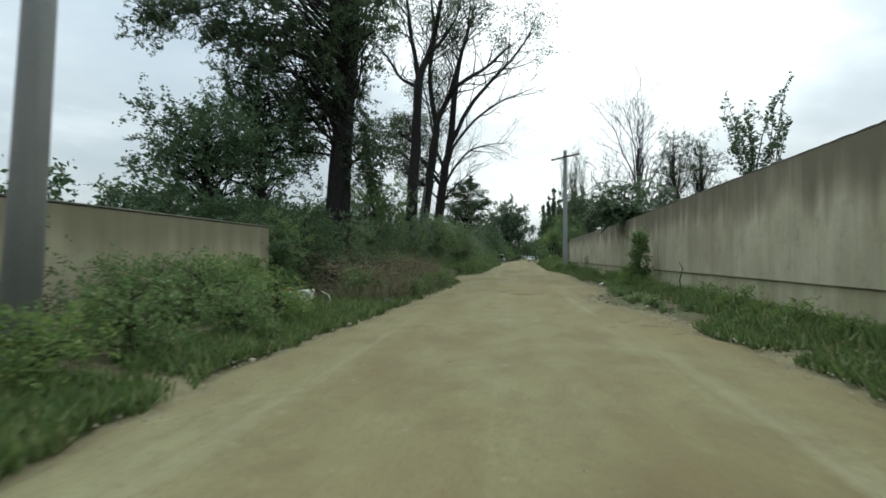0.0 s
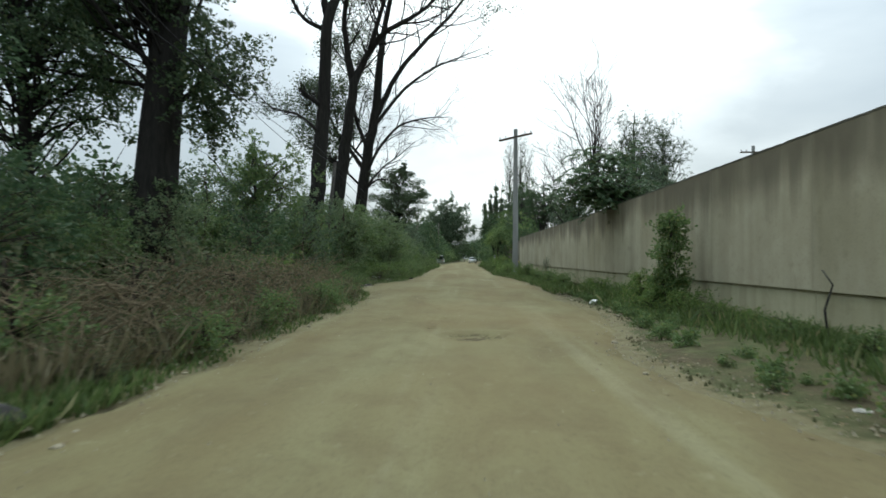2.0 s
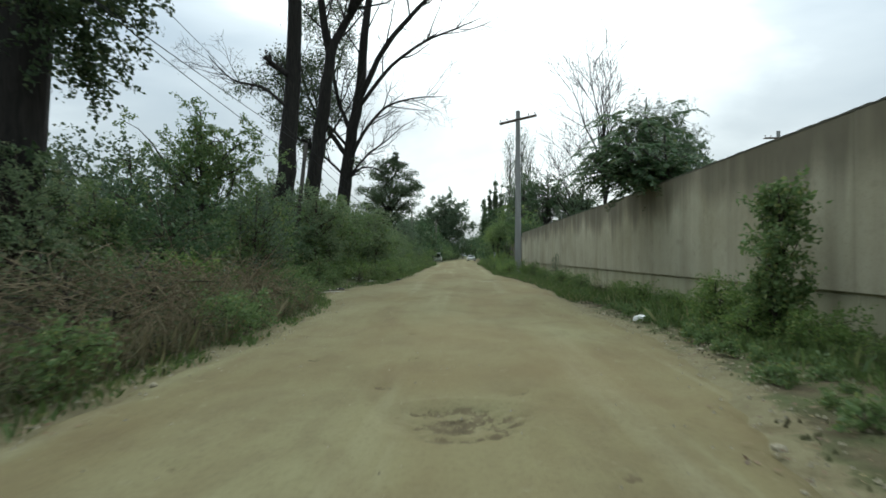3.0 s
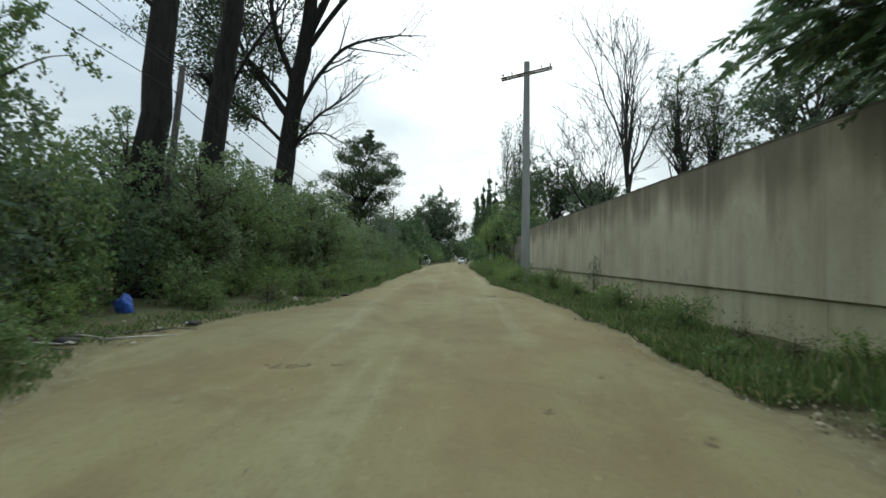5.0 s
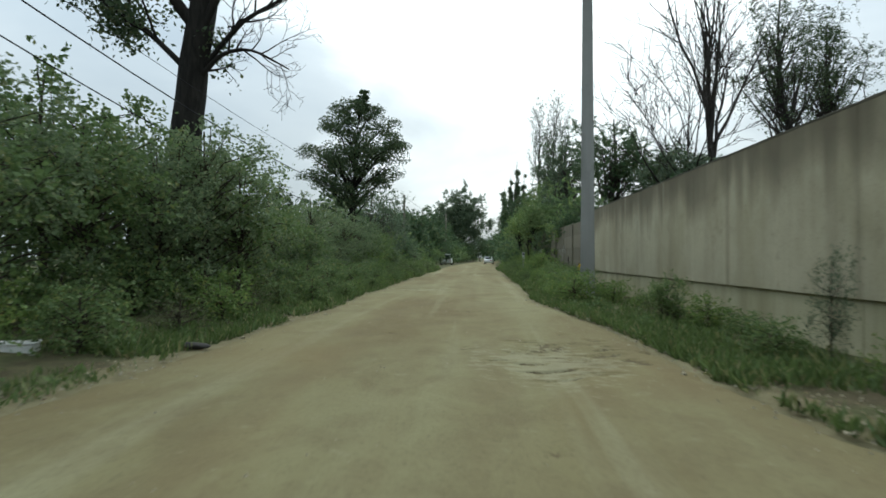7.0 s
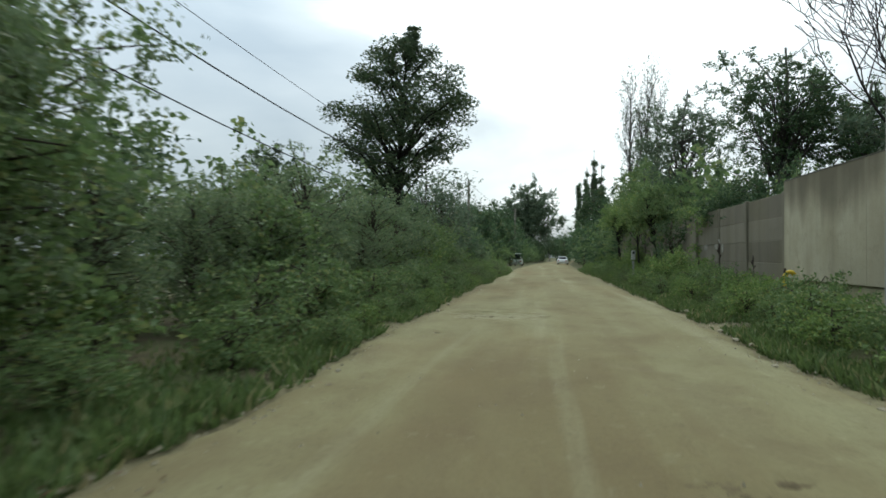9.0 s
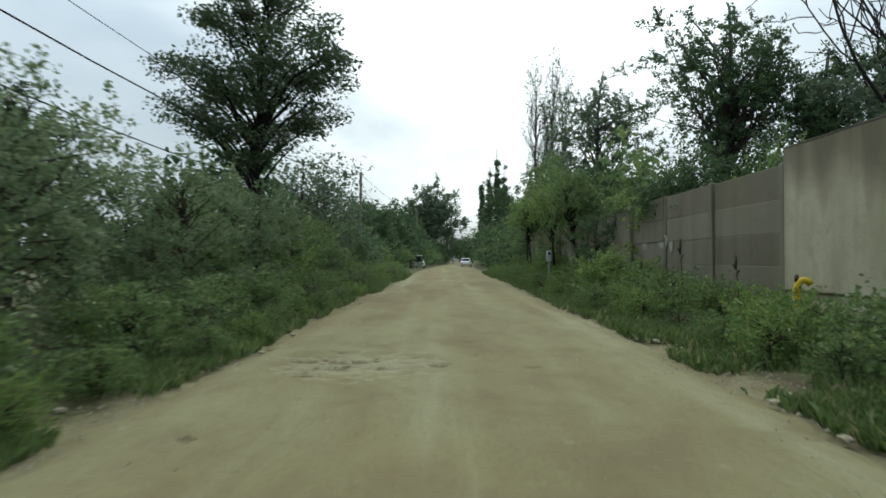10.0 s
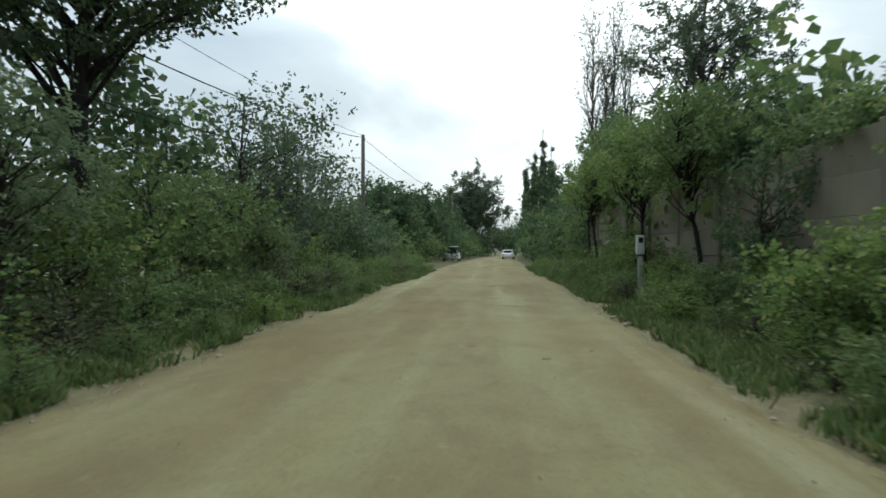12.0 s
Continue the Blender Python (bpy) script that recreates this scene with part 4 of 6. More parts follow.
# ---- large trees ----
leafy_tree("poplar_tree", -8.6, 27.3, "huge old poplar with a dark trunk and full leafy crown", "tree", 0.60, 20.0, (13.0, 6.6, 5.6, 8.6),
           230, 270, 0.70, 0.122, M["leaf_crown"], M["bark_dark"], 11, lean=(0.7, 0.3), fork=0.35, hollow=0.3, shift=(-2.4, 0.0), sleeve=16, twig_n=10, more=((-8.6, 0.0, 13.2, 2.3, 1.5, 26), (-5.4, 0.3, 12.4, 2.0, 1.3, 14), (1.7, 0.2, 6.3, 1.0, 1.7, 20), (-2.2, 0.4, 8.0, 1.6, 1.5, 14)))
leafy_tree("poplar_tree", -13.0, 28.5, "leafy younger poplar crowding the big trunk", "tree", 0.22, 11.0, (7.6, 3.9, 3.6, 4.6),
           130, 190, 0.75, 0.122, M["leaf_dark"], M["bark_dark"], 13, fork=0.25, hollow=0.25, twig_n=8)
plum = leafy_tree("plum_tree", -11.3, 20.5, "spreading green fruit tree with long leafy shoots behind the wall", "tree", 0.16, 6.2, (5.2, 3.3, 3.0, 2.5),
           90, 110, 0.62, 0.13, M["leaf_dark"], M["bark_dark"], 12, fork=0.3, hollow=0.2, twig_n=7)
def long_shoots(root, count, seed):
    """Arching shoots with leaves in two rows that stand out from a crown."""
    rng = np.random.default_rng(seed)
    lines, quads = [], []
    for i in range(count):
        a = np.array([1.2 + rng.normal() * 0.4, rng.normal() * 0.7, 3.4 + 2.6 * i / count + rng.normal() * 0.2])
        L = rng.uniform(1.5, 2.6)
        w = rng.uniform(-0.5, 0.5)
        d = np.array([-math.cos(w), -math.sin(w), 0.0])
        t = np.linspace(0, 1, 18)
        p = a + d * (L * t[:, None])
        p[:, 2] += L * ((0.25 + 0.45 * i / count) * t - 0.35 * t * t)
        lines.append((p[::3], np.linspace(0.016, 0.005, 6), 4))
        side = np.array([-d[1], d[0], 0.0])
        for j in range(4, 18):
            for sg in (-1, 1):
                u = side * sg * 0.45 + d * 0.5 + np.array([0, 0, -0.55 + rng.normal() * 0.2])
                u /= np.linalg.norm(u)
                v = np.cross(u, d + rng.normal(size=3) * 0.4)
                v = v / np.linalg.norm(v) * 0.036
                s0 = 0.15 * rng.uniform(0.7, 1.2)
                quads.append([p[j], p[j] + u * s0 * 0.5 + v, p[j] + u * s0, p[j] + u * s0 * 0.5 - v])
    part("long_shoots", tubes("long_shoots", lines, M["bark_dark"]), root)
    part("shoot_leaves", quads_of("shoot_leaves", np.array(quads), M["leaf_dark"]), root)


long_shoots(plum, 16, 5)
leafy_tree("broadleaf_tree", -9.6, 38.6, "full green tree rising over the roadside bushes", "tree", 0.14, 6.8, (4.7, 3.5, 2.6, 2.7),
           120, 140, 0.5, 0.105, M["leaf_mid"], M["bark_grey"], 171, fork=0.3, hollow=0.2, bare=4)
limb_tree("poplar_tree", -7.75, 44.45, "tall half-dead poplar with a dark trunk and bare branches",
          ((((-7.75, -0.2), (-7.55, 5.5), (-7.3, 9.8), (-7.0, 14.8), (-6.2, 17.0), (-5.4, 20.0), (-5.0, 23.0)), 0.50, 0.10),
           (((-7.1, 14.3), (-8.4, 14.8), (-9.4, 16.6), (-10.6, 17.8)), 0.14, 0.04), (((-7.0, 15.0), (-7.6, 18.0), (-7.9, 21.0), (-8.6, 23.5)), 0.2, 0.05),
           (((-7.4, 10.0), (-8.0, 10.4), (-8.6, 10.9)), 0.16, 0.10), (((-7.4, 8.4), (-8.8, 9.6), (-10.4, 9.9), (-11.4, 11.0)), 0.09, 0.02),
           (((-6.4, 16.6), (-5.2, 17.6), (-4.0, 19.6), (-3.6, 21.5)), 0.12, 0.03)),
          M["bark_dark"], 21, M["leaf_crown"], 2, 0.16, 0.3, keep=lambda q: q[2] > 17.5, off=-0.48)
limb_tree("poplar_tree", -7.3, 47.7, "tall half-dead poplar leaning slightly with broken limbs",
          ((((-7.3, -0.2), (-7.1, 4.5), (-6.7, 8.1), (-6.3, 10.7), (-6.2, 12.3), (-5.5, 13.9), (-4.4, 15.2), (-2.1, 16.6), (-0.2, 18.5)), 0.44, 0.07),
           (((-6.2, 12.0), (-6.5, 13.6), (-6.8, 16.0), (-6.4, 19.5), (-6.8, 23.0)), 0.26, 0.05), (((-6.85, 6.7), (-7.25, 7.2), (-7.6, 7.5)), 0.17, 0.07),
           (((-5.2, 14.3), (-4.4, 17.0), (-3.6, 19.8), (-3.4, 22.5)), 0.17, 0.04), (((-3.4, 15.9), (-1.6, 16.1), (0.2, 17.2)), 0.08, 0.02),
           (((-6.9, 6.6), (-5.6, 8.4), (-4.9, 9.6), (-4.4, 11.6)), 0.07, 0.02)),
          M["bark_dark"], 22, M["leaf_crown"], 2, 0.16, 0.3, keep=lambda q: q[2] > 18, off=-0.36)
limb_tree("poplar_tree", -7.8, 56.0, "old poplar with spreading dead branches and sparse leaves",
          ((((-7.8, -0.2), (-7.6, 5.0), (-7.1, 9.0), (-6.4, 12.7), (-6.0, 16.4), (-5.8, 19.4), (-4.8, 22.3), (-4.2, 25.0)), 0.51, 0.08),
           (((-6.6, 11.6), (-4.8, 15.4), (-2.5, 18.0), (-0.6, 19.9), (0.8, 21.8), (1.8, 24.0)), 0.22, 0.04),
           (((-6.8, 11.0), (-4.2, 14.2), (-1.9, 15.9), (0.1, 16.6), (1.8, 17.2)), 0.15, 0.02),
           (((-7.2, 7.6), (-6.2, 9.6), (-4.6, 11.4), (-2.4, 11.9), (-0.7, 12.0)), 0.14, 0.02),
           (((-7.4, 6.2), (-6.5, 7.2), (-5.6, 7.3), (-4.6, 6.8)), 0.09, 0.02),
           (((-7.2, 7.8), (-8.3, 9.4), (-9.4, 10.8), (-10.2, 12.6), (-10.6, 15.0)), 0.19, 0.04),
           (((-7.0, 9.4), (-8.0, 12.0), (-8.4, 15.0), (-9.2, 18.0)), 0.16, 0.04),
           (((-7.4, 6.6), (-8.8, 8.0), (-10.2, 8.8), (-11.6, 10.2)), 0.10, 0.03),
           (((-7.2, 8.6), (-9.0, 10.6), (-10.8, 11.8), (-12.4, 13.4)), 0.11, 0.03),
           (((-7.2, 6.6), (-5.9, 8.2), (-4.7, 9.2), (-3.4, 10.2)), 0.09, 0.02)),
          M["bark_dark"], 23, M["leaf_crown"], 6, 0.16, 0.28, keep=lambda q: q[0] < 1.2 or q[2] > 20, twigs=12, off=0.1)
tiered_tree("linden_tree", -6.5, 75.6, "dark green broadleaf tree with a layered uneven crown", 0.19, 11.2, (0.35, 0.1),
            ((5.5, 2.2), (6.3, 3.2), (7.7, 3.2), (9.1, 3.1), (10.0, 2.6), (10.6, 1.6), (11.4, 0.35)), 41, M["leaf_crown"], M["bark_dark"], 0.13, 11, 6, 105)
leafy_tree("far_tree", -3.5, 216, "distant round-crowned tree at the end of the road", "tree", 0.5, 15, (12.3, 9.4, 9.0, 9.8),
           260, 130, 1.7, 0.42, M["leaf_grey"], M["bark_dark"], 32, fork=0.3)

leafy_tree("plum_bush", -8.35, 66.4, "dark-leaved plum bush standing out of the paler hedge", "bush", 0.06, 4.3, (3.2, 1.35, 1.3, 1.65),
           60, 110, 0.35, 0.09, M["leaf_crown"], M["bark_dark"], 35, fork=0.15, hollow=0.2, bare=3)
leafy_tree("far_tree", 7.5, 246, "distant low tree closing the view along the road", "tree", 0.3, 7.5, (4.6, 7.5, 4.0, 4.2),
           90, 70, 1.3, 0.42, M["leaf_dark"], M["bark_dark"], 33, fork=0.2, bare=6)
leafy_tree("far_tree", -9.5, 252, "distant low tree closing the view along the road", "tree", 0.3, 8.0, (5.0, 7.5, 4.0, 4.6),
           90, 70, 1.3, 0.42, M["leaf_dark"], M["bark_dark"], 34, fork=0.2, bare=6)

SPEC_DEAD = ((0, 0, 0, 0.035), (13, 0.52, 0.34, 0.10), (8, 0.42, 0.46, 0.15), (5, 0.45, 0.55, 0.2))
branching_tree("dead_tree", 15.1, 74.8, "bare dead tree with many thin upright branches behind the wall", "tree", 14.6, 0.29, (-0.03, 0, 1), SPEC_DEAD,
               M["bark_dead"], 41, M["leaf_grey"], 2, 0.16, 0.3, least=0.016, keep=lambda q: q[2] < 8.0)
leafy_tree("dying_tree", 18.9, 75.0, "slender half-dead tree with sparse drooping leaves behind the wall", "tree", 0.17, 17.0, (12.6, 3.5, 2.6, 6.4),
           115, 90, 0.8, 0.17, M["leaf_crown"], M["bark_dead"], 42, slim=0.34, fork=0.32, hollow=0.1, twig_n=6, bare=3)
leafy_tree("dying_tree", 22.2, 76.2, "thin half-dead tree with drooping leaf clusters behind the wall", "tree", 0.14, 15.6, (12.0, 3.3, 2.4, 5.8),
           100, 90, 0.8, 0.17, M["leaf_crown"], M["bark_dead"], 43, slim=0.34, fork=0.32, hollow=0.1, twig_n=6, bare=3)
shoot_tree("sapling", 6.95, 18.6, "young tree with whippy leafy shoots rising behind the wall", 3.1, 15, 1.8, 6.5, 0.125, 145, M["leaf_dark"], M["bark_grey"])
frond_tree("sumac_tree", 6.25, 33.2, "dark sumac with long drooping compound leaves above the wall", (-0.55, 0.1, 4.2), (1.75, 1.4, 1.2), 25, 10, 1.2, 45)
leafy_tree("elder_bush", 7.6, 35.4, "soft green shrub showing just above the wall", "bush", 0.05, 3.4, (2.7, 1.3, 1.8, 1.2),
           34, 90, 0.45, 0.12, M["leaf_grey"], M["bark_grey"], 57, fork=0.3, bare=3)
leafy_tree("broadleaf_tree", 9.0, 74.2, "dense green tree leaning over the concrete fence", "tree", 0.16, 9.4, (6.8, 3.0, 2.7, 3.0),
           120, 190, 0.6, 0.10, M["leaf_dark"], M["bark_grey"], 47, fork=0.35, hollow=0.15, bare=3)
leafy_tree("broadleaf_tree", 8.4, 87.0, "tall airy green tree behind the fence", "tree", 0.15, 11.4, (7.9, 3.3, 2.8, 4.3),
           110, 150, 0.6, 0.12, M["leaf_grey"], M["bark_grey"], 48, fork=0.3)
leafy_tree("broadleaf_tree", 8.8, 40.6, "soft grey-green tree overhanging the concrete wall", "tree", 0.10, 5.4, (4.7, 2.0, 2.0, 1.9),
           70, 190, 0.55, 0.095, M["leaf_grey"], M["bark_grey"], 54, fork=0.4)
branching_tree("dead_tree", 11.5, 70.0, "bare leafless tree with curving thin branches behind the wall", "tree", 8.0, 0.14, (-0.22, 0, 1),
               ((0, 0, 0, 0.05), (12, 0.6, 0.55, 0.12), (7, 0.5, 0.6, 0.16), (5, 0.5, 0.6, 0.2)), M["bark_dead"], 55, least=0.014)
leafy_tree("broadleaf_tree", 11.4, 73.0, "dark spreading tree standing behind the fence", "tree", 0.15, 7.6, (5.4, 2.5, 2.4, 2.4),
           80, 170, 0.6, 0.11, M["leaf_dark"], M["bark_grey"], 56, fork=0.35, hollow=0.15, bare=3)
leafy_tree("broadleaf_tree", 11.2, 69.5, "broad green tree behind the end of the wall", "tree", 0.14, 6.2, (5.0, 2.2, 2.2, 1.8),
           60, 120, 0.5, 0.15, M["leaf_grey"], M["bark_grey"], 49, fork=0.35)

leafy_tree("broadleaf_tree", 7.6, 94.5, "rounded green tree beside the end of the fence", "tree", 0.13, 7.2, (5.0, 2.4, 2.4, 2.8),
           60, 110, 0.6, 0.17, M["leaf_mid"], M["bark_grey"], 50, fork=0.3)
leafy_tree("broadleaf_tree", 8.6, 102.0, "tall green roadside tree with an uneven crown", "tree", 0.16, 9.5, (6.6, 2.8, 2.8, 3.6),
           70, 100, 0.75, 0.2, M["leaf_mid"], M["bark_grey"], 51, fork=0.3)
leafy_tree("broadleaf_tree", 10.6, 108.0, "airy dark roadside tree rising over the thicket", "tree", 0.18, 12.0, (8.0, 3.2, 3.2, 4.6),
           75, 90, 0.9, 0.22, M["leaf_grey"], M["bark_grey"], 52, fork=0.3)
leafy_tree("broadleaf_tree", 7.2, 128.0, "dark green tree in the far thicket", "tree", 0.2, 10.5, (7.0, 3.2, 3.2, 4.2),
           60, 80, 1.0, 0.28, M["leaf_dark"], M["bark_grey"], 53, fork=0.3)

for i, (x, y, tall) in enumerate(((6.9, 70.3, 3.9), (6.7, 73.2, 3.1), (6.6, 76.3, 3.9), (6.6, 79.4, 5.2), (6.8, 82.6, 5.2), (6.9, 86.0, 4.8), (6.8, 89.4, 5.4), (6.7, 92.6, 5.0))):
    leafy_tree("broadleaf_tree", x, y, "small green tree hanging over the concrete fence", "tree", 0.07, tall, (tall * 0.8, 1.9, 1.9, 1.55),
               54, 130, 0.5, 0.09, M[("leaf_dark", "leaf_light", "leaf_mid")[i % 3]], M["bark_grey"], 160 + i, fork=0.6, hollow=0.15, bare=4)

for i, (x, y, tall) in enumerate(((5.05, 78.6, 4.7), (4.95, 81.6, 5.0), (5.2, 84.9, 5.2), (4.85, 88.4, 5.0), (5.1, 92.0, 5.4))):
    leafy_tree("broadleaf_tree", x, y, "slim young tree leaning over the verge before the fence", "tree", 0.055, tall, (tall * 0.77, 1.35, 1.7, 1.4),
               64, 100, 0.42, 0.09, M["leaf_light"] if i % 2 else M["leaf_mid"], M["bark_dark"], 260 + i, lean=(-0.2, 0.1), fork=0.5, hollow=0.2, bare=4)

for i, (x, y, h, w) in enumerate(((-7.6, 112, 6.6, 2.6), (-8.4, 121, 8.0, 3.0), (-7.0, 133, 8.0, 3.0), (-9.0, 150, 11.0, 4.0), (-7.5, 172, 12.0, 4.2), (-10.0, 196, 13.0, 5.0))):
    leafy_tree("broadleaf_tree", x, y, "dark green tree in the far thicket", "tree", 0.16, h * 0.9, (h * 0.58, w, w, h * 0.42),
               60, 90, 0.9, 0.2 + 0.001 * y, M["leaf_dark"], M["bark_grey"], 80 + i, fork=0.25)

# foliage that droops over the fence top
for i, (y, w) in enumerate(((71.6, 1.1), (74.3, 1.5), (77.4, 1.6), (80.4, 1.5))):
    leafy_tree("broadleaf_tree", 6.15, y, "young tree whose leafy branches droop over the fence top", "tree", 0.05, 3.3, (3.05, 0.95, w, 0.62),
               44, 110, 0.34, 0.085, M["leaf_mid"] if i % 2 else M["leaf_dark"], M["bark_grey"], 300 + i, fork=0.7, hollow=0.1, bare=4)

# columnar poplars
SPEC_COLUMN = ((0, 0, 0, 0.008), (44, 0.15, 0.30, 0.07), (4, 0.5, 0.45, 0.12))
for i, (x, y, h) in enumerate(((9.0, 114, 18.6), (10.9, 116, 19.6), (12.4, 118, 18.2), (10.0, 115, 16.0))):
    branching_tree("columnar_poplar", x, y, "slim half-bare columnar poplar above the roadside trees", "tree", h, 0.15, (0, 0, 1), SPEC_COLUMN,
                   M["bark_grey"], 60 + i, M["leaf_grey"], 2, 0.19, 0.18, group="columnar poplars", least=0.012)
for i, (x, y, h, w) in enumerate(((10.2, 172, 23.6, 0.62), (8.9, 174, 20.5, 0.55), (7.6, 178, 18.0, 0.55), (12.0, 176, 21.5, 0.7))):
    leafy_tree("columnar_poplar", x, y, "narrow dense columnar poplar far along the road", "tree", 0.16, h * 0.97, (h * 0.56, w * 0.9, w * 0.9, h * 0.46),
               90, 90, 0.38, 0.32, M["leaf_dark"], M["bark_grey"], 64 + i, fork=0.2, hollow=0.05, group="columnar poplars", bare=4)

# ---- bushes along both sides ----
def bush_kind(seed, r, h, leaf, mat, label, clumps=46, per=60, name="bush", reach=0.34):
    return leafy_tree(name, 0, 0, label, "bush", 0.05, h * 0.8, (h * 0.47, r, r, h * 0.52), clumps, per, r * reach, leaf, M[mat], M["twig"], seed,
                      fork=0.05, hollow=0.2, group="roadside bushes", twig_n=6, bare=30)


KINDS = [bush_kind(101, 1.7, 3.6, 0.115, "leaf_mid", "tall green roadside bush with dense small leaves", 66, 60, reach=0.23),
         bush_kind(102, 1.9, 4.2, 0.12, "leaf_dark", "dark green bush crowding the edge of the road", 64, 54, reach=0.23),
         bush_kind(103, 1.4, 2.6, 0.11, "leaf_light", "light green shrub with loose leafy shoots", 46, 60),
         bush_kind(104, 1.8, 4.8, 0.11, "leaf_grey", "tall grey-green bush with an open ragged crown", 52, 48),
         bush_kind(105, 1.2, 1.5, 0.085, "leaf_mid", "low leafy weed bush on the verge", 44, 60, "weed_bush"),
         bush_kind(106, 1.1, 1.2, 0.062, "leaf_dry", "low dry brown weeds on the verge", 30, 40, "weed_bush", 0.5),
         bush_kind(107, 1.8, 3.8, 0.21, "leaf_mid", "distant green bush in the roadside thicket", 40, 32),
         bush_kind(108, 2.0, 4.2, 0.22, "leaf_dark", "distant dark green bush in the roadside thicket", 40, 32),
         bush_kind(109, 1.2, 1.3, 0.085, "leaf_light", "low bright green weeds on the verge", 40, 56, "weed_bush")]
KINDS += [bush_kind(110, 1.7, 3.8, 0.078, "leaf_mid", "tall roadside bush thick with small green leaves", 76, 96, reach=0.22),
          bush_kind(111, 1.8, 4.6, 0.078, "leaf_hazed", "tall grey-green bush with many fine leaves, paled by painted haze", 78, 100, reach=0.22)]
KINDS += [bush_kind(112, 1.1, 1.1, 0.26, "leaf_mid", "small green weed tuft on the bare verge", 14, 24, "weed_tuft", 0.5)]
used = set()


def plant(kind, x, y, s=1.0, sz=None, rz=None, z=0.0):
    """Sets out one more bush of a kind; the first one of a kind is moved itself."""
    r = random.random() * 360 if rz is None else rz
    if math.hypot(x + 5.6, (y - 38.9) * 0.7) < 1.25:
        return None  # open ground in front of the rubbish
    if s < 0.28 and kind in (4, 5, 8):
        kind = 11
    m = pose(x, y, z, 0, 0, r)
    b = KINDS[kind]
    if kind in used:
        b = copy_thing(b, m)
    else:
        b.matrix_basis = m
        used.add(kind)
    b.scale = (s, s, sz or s)
    return b


random.seed(5)
# west side: (first y, last y, distance from the middle, step, size, kinds)
ROWS_WEST = ((17.5, 30, 7.6, 2.3, 0.8, (1, 9, 9, 10)), (30, 44, 7.2, 2.2, 0.85, (9, 1, 10, 9)), (44, 56, 6.3, 2.0, 1.15, (9, 10, 10)), (56, 60, 6.0, 1.9, 0.8, (9, 10, 10)),
             (60, 74, 5.7, 2.1, 0.92, (0, 10, 10, 9)), (74, 83, 5.7, 2.0, 0.85, (0, 2, 0)), (83, 92, 6.6, 1.8, 1.35, (3, 0, 3)), (92, 114, 6.6, 2.4, 0.95, (7, 6, 1)),
             (22, 44, 10.3, 3.6, 1.1, (1, 7, 3)), (44, 56, 8.9, 2.6, 1.55, (9, 9, 10)), (54, 60, 9.3, 3.4, 0.9, (1, 3)), (60, 76, 8.8, 3.8, 1.1, (1, 6)), (76, 94, 8.6, 3.2, 1.45, (3, 6, 7)),
             (94, 114, 10.0, 3.6, 1.2, (6, 7)), (33, 60, 14, 5.0, 1.35, (7, 6)), (60, 125, 13.5, 5.4, 1.0, (6, 7)), (14, 62, 20, 4.6, 1.5, (7, 6)))
for y0, y1, far, step, size, kinds in ROWS_WEST:
    y = y0
    while y < y1:
        plant(random.choice(kinds), -far + random.uniform(-0.45, 0.45), y, size * random.uniform(0.82, 1.15))
        y += step * random.uniform(0.85, 1.15)
# low weeds at the west edge
y = 5.0
while y < 105:
    if 11.2 < y < 17.0:
        y = 17.0
    kind = 5 if 17 < y < 32 and random.random() < 0.8 else random.choice((4, 4, 8, 5))
    size = random.uniform(0.5, 0.8)
    plant(kind, road_edges(y)[0] - size * 1.2 - random.uniform(0.0, 0.7), y, size)
    if 56 < y:
        plant(random.choice((4, 4, 8, 5)), road_edges(y)[0] - 1.2 - random.uniform(0.0, 0.4), y + 0.5, random.uniform(0.7, 0.95))
        plant(random.choice((4, 8, 10, 9)), road_edges(y)[0] - 2.1 - random.uniform(0.0, 0.4), y + 0.9, random.uniform(0.5, 0.62), 0.55)
        plant(random.choice((4, 5, 8)), road_edges(y)[0] - 0.1 - random.uniform(0.0, 0.25), y + 0.2, random.uniform(0.28, 0.42))
    y += random.uniform(1.3, 2.1)
y = 28.0
while y < 58:
    plant(random.choice((4, 4, 8)), -5.9 + random.uniform(-0.4, 0.3) - (1.3 if 33 < y < 40 else 0.0), y, random.uniform(0.75, 1.05))
    y += random.uniform(1.4, 2.0)
y = 16.6
while y < 34:
    plant(random.choice((5, 5, 4)), road_edges(y)[0] - random.uniform(0.2, 0.6), y, random.uniform(0.35, 0.6))
    y += random.uniform(0.7, 1.1)
for i in range(34):
    y = random.uniform(11, 32)
    plant(random.choice((5, 4, 8)), road_edges(y)[1] + random.uniform(0.3, 1.6), y, random.uniform(0.10, 0.22))
